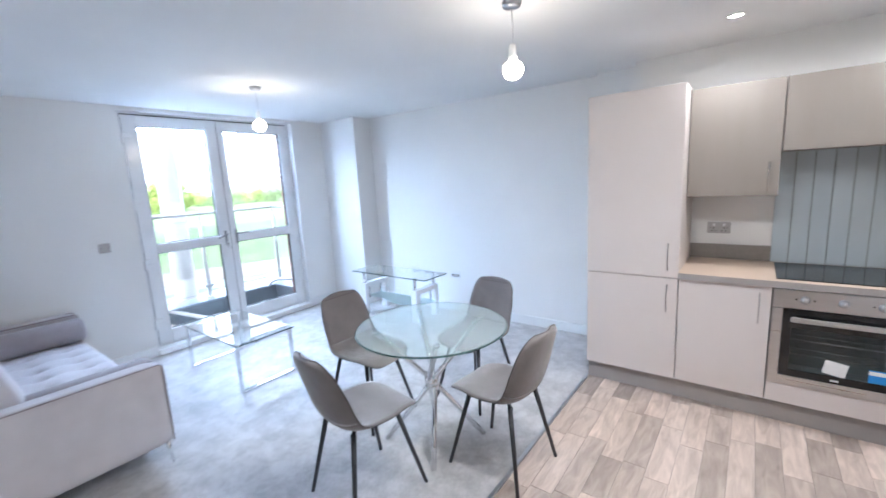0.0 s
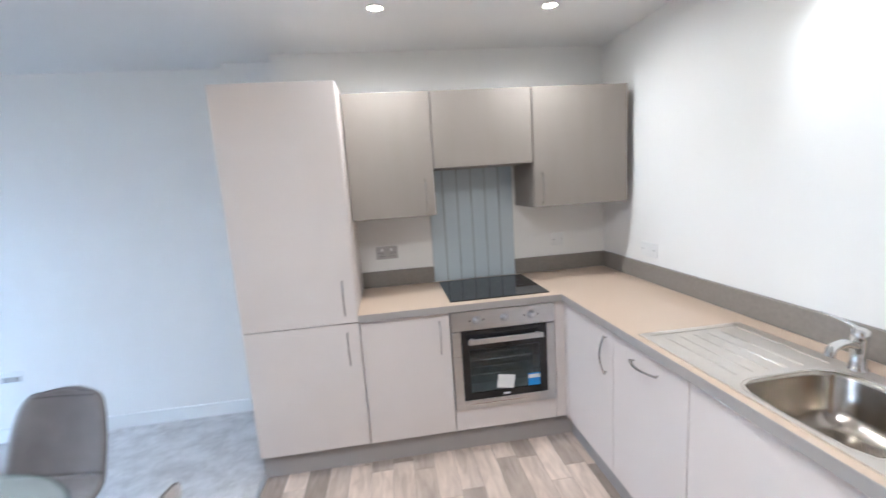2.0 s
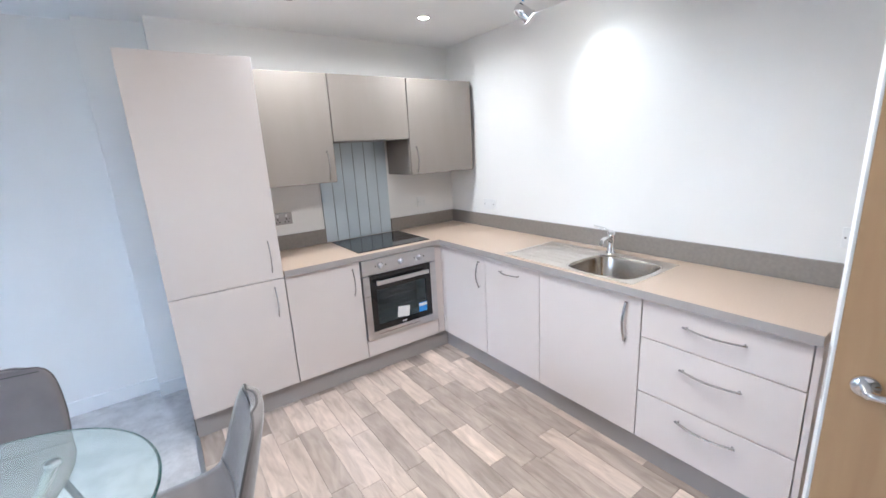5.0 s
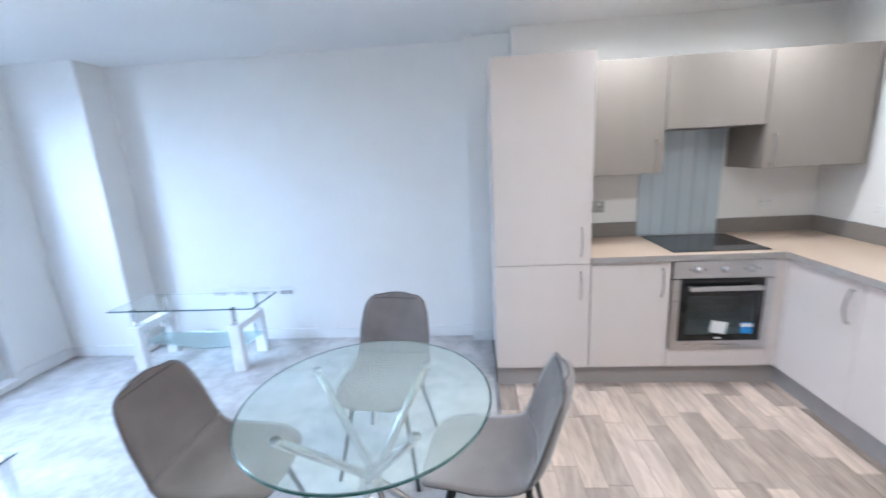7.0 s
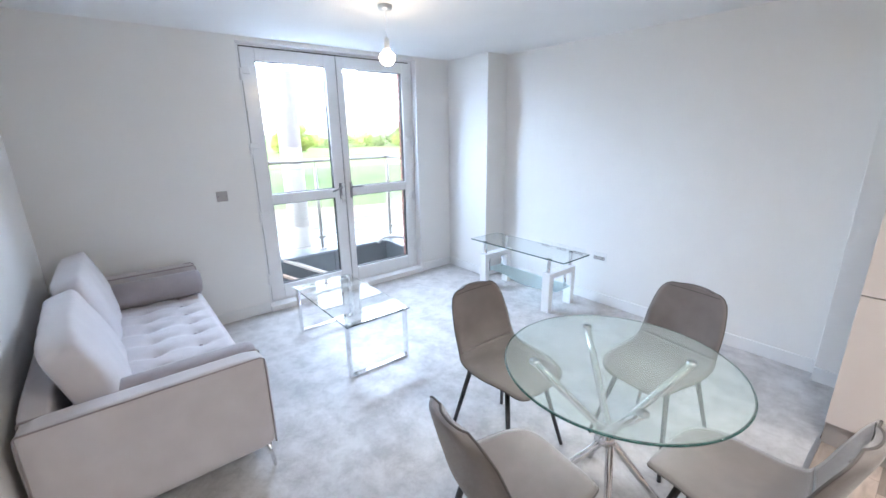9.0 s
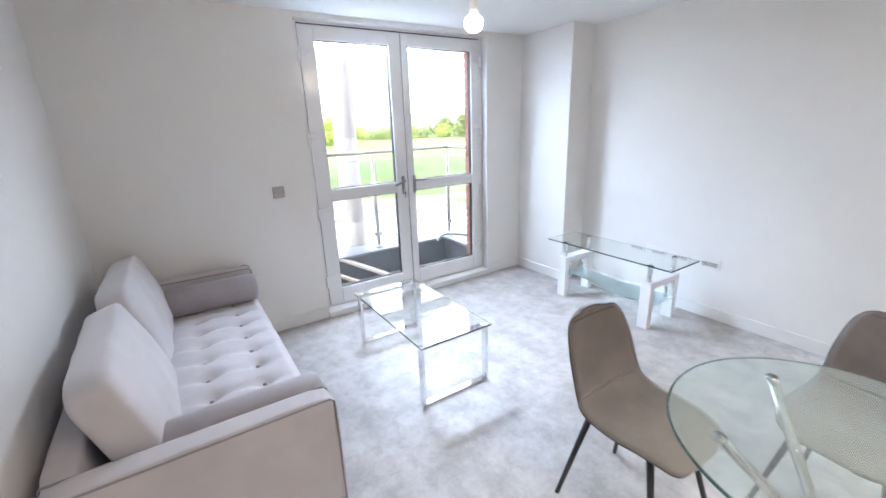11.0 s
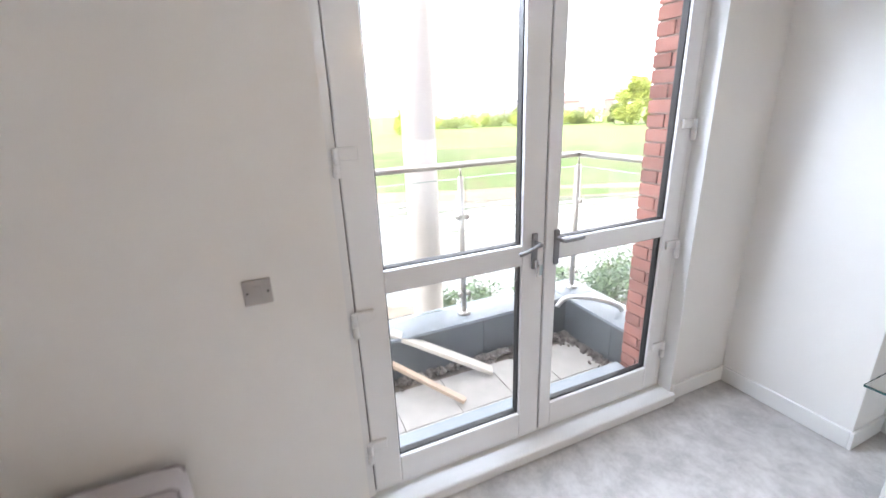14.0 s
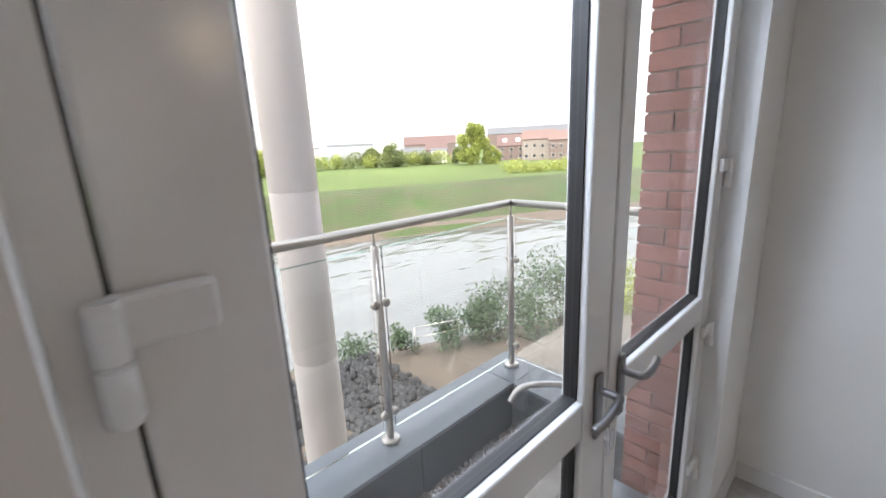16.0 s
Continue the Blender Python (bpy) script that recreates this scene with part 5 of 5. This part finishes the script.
strip("ground_near", [(-60, -6), (4, -6.0), (9, -6.0), (15, -6.2), (20, -6.7), (24.5, -8.2)], EARTH, "bare earth bank on the near side of the river", -200, 300, 80, 0.35)
strip("water", [(22, -7.6), (36, -7.6), (50.5, -7.6)], WATER, "rippled river water reflecting the bright sky", -400, 700, 20)
strip("ground_bank", [(48.5, -8.0), (50, -7.1), (53, -6.5), (57, -5.3), (61, -4.3), (65, -3.55), (68, -3.35)], BANK, "rough grassy bank across the river", -400, 700, 160, 0.5)
strip("ground_shore", [(48.8, -7.75), (50.3, -7.0), (51.3, -6.72), (52.4, -6.95)], EARTH, "bare earth strip along the far waterline", -400, 700, 160, 0.2)
strip("ground_meadow", [(67.5, -3.4), (82, -3.2), (110, -3.1), (150, -3.0), (260, -2.0), (600, -1.0), (3000, -1.0)], GRASS, "flat green meadow beyond the river", -2500, 3000, 120)
strip("ground_backshore", [(-3000, -6.6), (-60, -6.1)], GRASS, "ground behind the building", -2500, 3000, 4)


def leaf_cloud(centres, count, size, rng, b=None):
    """Many small leaf faces scattered over balls (centre, radius)."""
    b = b or bmesh.new()
    tot = sum(r ** 2 for c, r in centres)
    for c, r in centres:
        for _ in range(max(6, int(count * r * r / tot))):
            d = Vector((rng.gauss(0, 1), rng.gauss(0, 1), rng.gauss(0, 1))).normalized()
            p = Vector(c) + d * r * (rng.random() ** 0.35) * (1 + 0.25 * noise.noise(d * 2.1 + Vector(c)))
            s = size * rng.uniform(0.6, 1.4)
            m = Euler((rng.uniform(-1, 1), rng.uniform(-1, 1), rng.uniform(0, 6.3))).to_matrix()
            q = [b.verts.new(p + m @ Vector(o)) for o in ((-s, 0, 0), (0, -s * 0.5, s * 0.1), (s, 0, 0), (0, s * 0.5, s * 0.1))]
            b.faces.new(q)
    return b


def tree(name, base, height, width, mat, label, leaves=900, size=0.3, seed=1, category="tree"):
    rng = random.Random(seed)
    t = thing(name, base, label, category)
    x, y, z = base
    trunk = tube([(x, y, z - 0.3), (x + 0.05 * height * rng.uniform(-1, 1), y, z + height * 0.3), (x, y, z + height * 0.7)], height * 0.03, 8, None, False, height * 0.01)
    balls = []
    for i in range(16):
        a = rng.uniform(0, 6.28)
        up = rng.uniform(0.16, 0.84)
        rr = rng.uniform(0.15, 0.40) * width * (1 - abs(up - 0.42) ** 1.5 * 1.5)
        c = Vector((x + cos(a) * rr, y + sin(a) * rr, z + height * up))
        balls.append((c, width * rng.uniform(0.14, 0.24)))
        tube([(x, y, z + height * 0.25), Vector((x, y, z + height * 0.3)).lerp(c, 0.6), c], height * 0.01, 6, trunk, False, height * 0.003)
    balls.append((Vector((x, y, z + height * 0.84)), width * 0.2))
    part("trunk", trunk, BARK, t)
    part("crown", leaf_cloud(balls, leaves, size, rng), mat, t)
    return t


# ---- far side of the river: trees, houses ----
EYE_XY = Vector((-4.39, 1.84, 0))
# brick and tile colours are mixed toward grey to carry distance haze
ROOF_RED = material("red_roof_tiles", (0.17, 0.115, 0.11), 0.85, colour2=(0.15, 0.10, 0.095), scale=0.8, bump=0.4, bump_scale=4)
ROOF_ORANGE = material("orange_roof_tiles", (0.23, 0.155, 0.14), 0.85, colour2=(0.20, 0.135, 0.12), scale=0.8, bump=0.4, bump_scale=4)
ROOF_GREY = material("grey_sheet_roof", (0.16, 0.17, 0.19), 0.6, colour2=(0.13, 0.14, 0.155), scale=0.3)
FARBRICK = material("far_red_brick", (0.20, 0.15, 0.14), 0.9, colour2=(0.175, 0.13, 0.122), scale=0.7)
FARBUFF = material("far_buff_brick", (0.30, 0.265, 0.24), 0.9, colour2=(0.26, 0.23, 0.21), scale=0.7)
RENDERED = material("far_white_render", (0.70, 0.69, 0.66), 0.8, scale=0.5)
WAREHOUSE = material("far_grey_cladding", (0.40, 0.42, 0.46), 0.7, colour2=(0.36, 0.38, 0.42), scale=0.3)
FARWINDOW = material("far_window_glass", (0.04, 0.045, 0.055), 0.1)


def house(name, d, dist, width, depth, eaves, ridge, wall, roof, label, storeys=2, bays=4, dormers=0, turn=0.0, pale=False, base=-3.1):
    """A house across the meadow in the direction d, its long front towards the river."""
    c = EYE_XY + Vector((*d, 0)).normalized() * dist
    h = thing(name, (c.x, c.y, base), label, "house")
    face = math.degrees(math.atan2(-d[1], -d[0])) - 90 + turn
    m = pose(c.x, c.y, base, 0, 0, face)

    def put(b):
        bmesh.ops.transform(b, matrix=m, verts=b.verts)
        return b
    w, q = width / 2, depth / 2
    wl = part("wall", put(box(-w, w, -q, q, -1, eaves)), wall, h)
    r = bmesh.new()
    o = 0.35
    vs = [r.verts.new(p) for p in ((-w - o, -q - o, eaves), (w + o, -q - o, eaves), (w + o, q + o, eaves), (-w - o, q + o, eaves), (-w - o, 0, ridge), (w + o, 0, ridge))]
    for f in ((0, 1, 5, 4), (2, 3, 4, 5), (1, 2, 5), (3, 0, 4), (3, 2, 1, 0)):
        r.faces.new([vs[i] for i in f])
    part("roof", put(r), roof, h)
    for s in range(storeys):
        for b_ in range(bays):
            x = -w + width * (b_ + 0.5) / bays
            z = 0.9 + s * (eaves - 0.4) / storeys
            ww = min(1.3, width / bays * 0.5)
            wn_ = part("window", put(box(x - ww / 2, x + ww / 2, q + 0.002, q + 0.06, z, z + 1.35)), RENDERED, h, "white window frame")
            part("pane", put(box(x - ww / 2 + 0.1, x + ww / 2 - 0.1, q + 0.061, q + 0.07, z + 0.1, z + 1.25)), FARWINDOW, wn_)
    for k in range(dormers):
        x = -w + width * (k + 0.5) / dormers
        b = box(x - 0.8, x + 0.8, 0, 0.06, -0.9, 0.9)
        sl = math.degrees(math.atan2(ridge - eaves, q + o))
        bmesh.ops.transform(b, matrix=pose(0, q * 0.55, eaves + (ridge - eaves) * 0.52, 0) @ pose(0, 0, 0, 90 - sl + 0, 0, 0) @ pose(0, -0.09, 0), verts=b.verts)
        part("roof_window", put(b), RENDERED, h, "bright roof window")
    return h


house("long_house", (-0.745, 0.667), 235, 28, 10, 8.5, 13.0, FARBRICK, ROOF_RED, "long red brick building with a red roof", 3, 9)
house("house", (-0.735, 0.678), 175, 8.5, 7, 5.2, 8.2, FARBRICK, ROOF_RED, "brick house with a white rendered front", 2, 3)
house("white_house", (-0.731, 0.682), 168, 6.0, 5, 5.0, 5.8, RENDERED, ROOF_GREY, "white rendered house with dark windows", 2, 3)
house("brick_terrace", (-0.770, 0.638), 185, 11, 7, 3.6, 6.6, FARBUFF, ROOF_GREY, "low buff brick terrace behind the meadow", 1, 4)
house("house", (-0.605, 0.796), 165, 10, 8, 5.4, 9.6, FARBRICK, ROOF_RED, "red brick house with bright roof windows", 2, 3, 2)
house("house", (-0.555, 0.832), 155, 11, 8, 7.2, 10.4, FARBUFF, ROOF_ORANGE, "buff brick house with an orange tiled roof", 2, 4)
house("house", (-0.505, 0.863), 150, 10, 8, 6.6, 9.8, FARBRICK, ROOF_ORANGE, "red brick house with an orange tiled roof", 2, 4)
house("warehouse", (-0.855, 0.518), 330, 34, 14, 11.5, 13.0, WAREHOUSE, ROOF_GREY, "long pale warehouse with a grey roof", 1, 6)
house("warehouse", (-0.905, 0.425), 320, 24, 14, 10.0, 11.0, RENDERED, ROOF_GREY, "low white warehouse on the horizon", 1, 5)
house("far_block", (-0.575, 0.818), 330, 60, 14, 15, 20, FARBRICK, ROOF_GREY, "long dark roofed terrace on the skyline", 2, 10)

rng = random.Random(21)
for i, (dx, dy, dist, hgt, wid, mt) in enumerate(((-0.676, 0.737, 130, 12.9, 10.0, LEAF_LIGHT), (-0.640, 0.768, 132, 5.5, 6.0, LEAF_LIGHT), (-0.800, 0.600, 140, 8.0, 8.0, LEAF_FAR), (-0.700, 0.714, 138, 6.0, 4.5, LEAF_FAR),
                                                 (-0.830, 0.558, 150, 6.5, 7.5, LEAF_FAR), (-0.935, 0.355, 120, 7.5, 8.0, LEAF_LIGHT), (-0.950, 0.312, 115, 7.0, 8.0, LEAF_LIGHT))):
    p = EYE_XY + Vector((dx, dy, 0)) * dist
    tree("tree", (p.x, p.y, -3.2), hgt, wid, mt, "leafy tree at the far edge of the meadow", 15000 if i == 0 else 5000, 0.3, 40 + i)
for i in range(13):
    t_ = i / 12
    d = Vector((-0.93 + 0.20 * t_, 0, 0))
    d.y = math.sqrt(1 - d.x ** 2)
    p = EYE_XY + d * rng.uniform(142, 150)
    hb = [(Vector((p.x + rng.uniform(-4, 4), p.y + rng.uniform(-4, 4), -3.0 + rng.uniform(0.8, 3.4))), rng.uniform(1.4, 2.6)) for _ in range(7)]
    tagged(solid("hedge_shrub", leaf_cloud(hb, 1300, 0.3, rng), LEAF_FAR if i % 3 else LEAF_LIGHT, "green shrub in the hedge beyond the meadow", "shrub"), group="hedge")
# scrub on the right of the far bank
for i in range(8):
    d = Vector((-0.60 + 0.018 * i, 0, 0))
    d.y = math.sqrt(1 - d.x ** 2)
    p = EYE_XY + d * rng.uniform(84, 98)
    hb = [(Vector((p.x + rng.uniform(-3, 3), p.y + rng.uniform(-3, 3), -3.6 + rng.uniform(0.3, 1.6))), rng.uniform(0.9, 1.7)) for _ in range(6)]
    tagged(solid("bank_shrub", leaf_cloud(hb, 900, 0.2, rng), LEAF_LIGHT, "light green scrub along the far bank", "shrub"), group="bank scrub")

# near bank: bushes, rocks, railing
for i, (x, y, r, zz, mt) in enumerate(((-15.4, 14.6, 1.25, -5.6, LEAF), (-14.6, 16.4, 1.5, -5.3, LEAF), (-13.9, 18.0, 1.6, -5.1, LEAF), (-13.2, 19.4, 1.7, -4.7, LEAF_LIGHT), (-16.6, 13.2, 0.9, -5.9, LEAF), (-17.6, 11.4, 0.6, -6.2, LEAF), (-18.3, 9.6, 0.8, -6.2, LEAF),
                                       (-12.4, 20.6, 1.6, -4.6, LEAF_LIGHT), (-18.6, 8.0, 0.7, -6.3, LEAF), (-16.4, 14.9, 0.8, -5.9, LEAF))):
    r *= 1.25
    balls = [(Vector((x + rng.uniform(-r, r) * 0.6, y + rng.uniform(-r, r) * 0.6, zz + rng.uniform(-0.5, 0.7) * r)), r * rng.uniform(0.35, 0.6)) for _ in range(9)]
    b = leaf_cloud(balls, int(1300 * r), 0.075, rng)
    bush = thing("bush", (x, y, -6.5), "dark green leafy bush on the river bank", "bush", "bushes on the bank")
    part("crown", b, mt, bush)
    st = bmesh.new()
    for c, q in balls:
        tube([(x, y, -6.6), Vector((x, y, -6.6)).lerp(c, 0.5) + Vector((0.1, 0, 0)), c], 0.025, 6, st, False, 0.008)
    part("stems", st, BARK, bush)
GREYPATH = material("worn_grey_path", (0.21, 0.195, 0.18), 0.9, colour2=(0.15, 0.135, 0.12), scale=0.9, detail=8, bump=0.6, bump_scale=20)
ROCK = material("dark_grey_stone", (0.028, 0.030, 0.034), 0.8, colour2=(0.05, 0.052, 0.057), scale=2, bump=0.6, bump_scale=15, island=0.4)
rk = bmesh.new()
for _ in range(1700):
    x, y = rng.uniform(-17.6, -11.5), rng.uniform(4.2, 9.8)
    r = rng.uniform(0.07, 0.16)
    b = bmesh.new()
    bmesh.ops.create_icosphere(b, subdivisions=1, radius=r)
    bmesh.ops.transform(b, matrix=pose(x, y, -6.05 + r * 0.3, rng.uniform(0, 90), rng.uniform(0, 90), rng.uniform(0, 90)) @ Matrix.Diagonal((1.2, 0.9, 0.7, 1)), verts=b.verts)
    rk = join(rk, b)
solid("rocks", rk, ROCK, "dark grey broken stone along the bank", "rocks", kind="stuff")
fence = thing("bank_railing", (-17, 12, -6.4), "thin grey metal railing along the near bank", "railing")
pts = [at(4 + k * 2.0, 20.2, -6.0) for k in range(13)]
part("top_rail", tube([p + Vector((0, 0, 0.55)) for p in pts], 0.03, 8), RAILSTEEL, fence, "", True)
part("lower_rail", tube([p + Vector((0, 0, 0.1)) for p in pts], 0.02, 8), RAILSTEEL, fence, "", True)
for p in pts:
    part("rail_post", tube([p + Vector((0, 0, -1.2)), p + Vector((0, 0, 0.57))], 0.03, 8), RAILSTEEL, fence, "", True)
solid("pavement_bank", box(-13.0, -8.2, 10.0, 30.0, -6.05, -5.90), GREYPATH, "worn grey path along the bank", "pavement", kind="structure")

# ---- pieces of the floor and walls ----
pl_mesh = {}


def piece(name, key, size, at_, mat, parent, bevel=0.0015):
    """A slab of that size, its mesh shared by all of the same size."""
    if key not in pl_mesh:
        b = box(-size[0] / 2, size[0] / 2, -size[1] / 2, size[1] / 2, -size[2], 0, 0)
        bmesh.ops.bevel(b, geom=[e for e in b.edges if all(v.co.z > -1e-6 for v in e.verts)], offset=bevel, segments=1, affect="EDGES")
        me = bpy.data.meshes.new(name)
        b.to_mesh(me)
        b.free()
        me.materials.append(mat)
        pl_mesh[key] = me
    o = new(name, pl_mesh[key])
    o.location = at_
    o.parent = parent
    return o


rng = random.Random(11)
PW, PL = 0.118, 0.54
ncol = int((E - FX) / PW) + 1
for i in range(ncol):
    x0 = FX + 0.012 + i * PW
    x1 = min(x0 + PW, E)
    if x1 - x0 < 0.02:
        continue
    y = HS + (0.0 if i % 3 == 0 else 0.21 if i % 3 == 1 else 0.41) - PL * rng.uniform(0, 0.3)
    while y < 3.60:
        L = PL * (0.62 if rng.random() < 0.3 else 1.0)
        a, b_ = max(y, HS), min(y + L, 3.60)
        if b_ - a > 0.03:
            w, l = round(x1 - x0 - 0.0016, 4), round(b_ - a - 0.0016, 3)
            piece("plank", ("plank", w, l), (w, l, 0.0035), ((x0 + x1) / 2, (a + b_) / 2, 0.0), PLANK, floor, 0.0007)
        y += L

# brick reveal beside the doors
pier = thing("wall_brick", (-4.97, D1, 0), "red brick reveal beside the terrace doors", "wall", kind="structure")
z = BZ - 0.1
k = 0
while z < 2.75:
    xs = ((-5.09, -4.985), (-4.975, -4.885)) if k % 2 else ((-5.09, -4.885),)
    for a, b_ in xs:
        piece("brick", ("brick", round(b_ - a, 3)), (b_ - a, 0.12, 0.065), ((a + b_) / 2 - ORG[pier].x, 0.055 - 0.007, z + 0.065), BRICK, pier, 0.003)
    z += 0.075
    k += 1

# balcony slabs
deck = thing("pavement_balcony", (-5.4, 2.4, BZ), "pale concrete slabs on the balcony", "paving", kind="structure")
for i in range(3):
    for j in range(7):
        piece("slab", "slab", (0.396, 0.396, 0.035), (-5.80 + 0.2 + i * 0.40 + 5.4, 1.0 + j * 0.40 + 0.2 - 2.4, 0), SLAB, deck, 0.003)
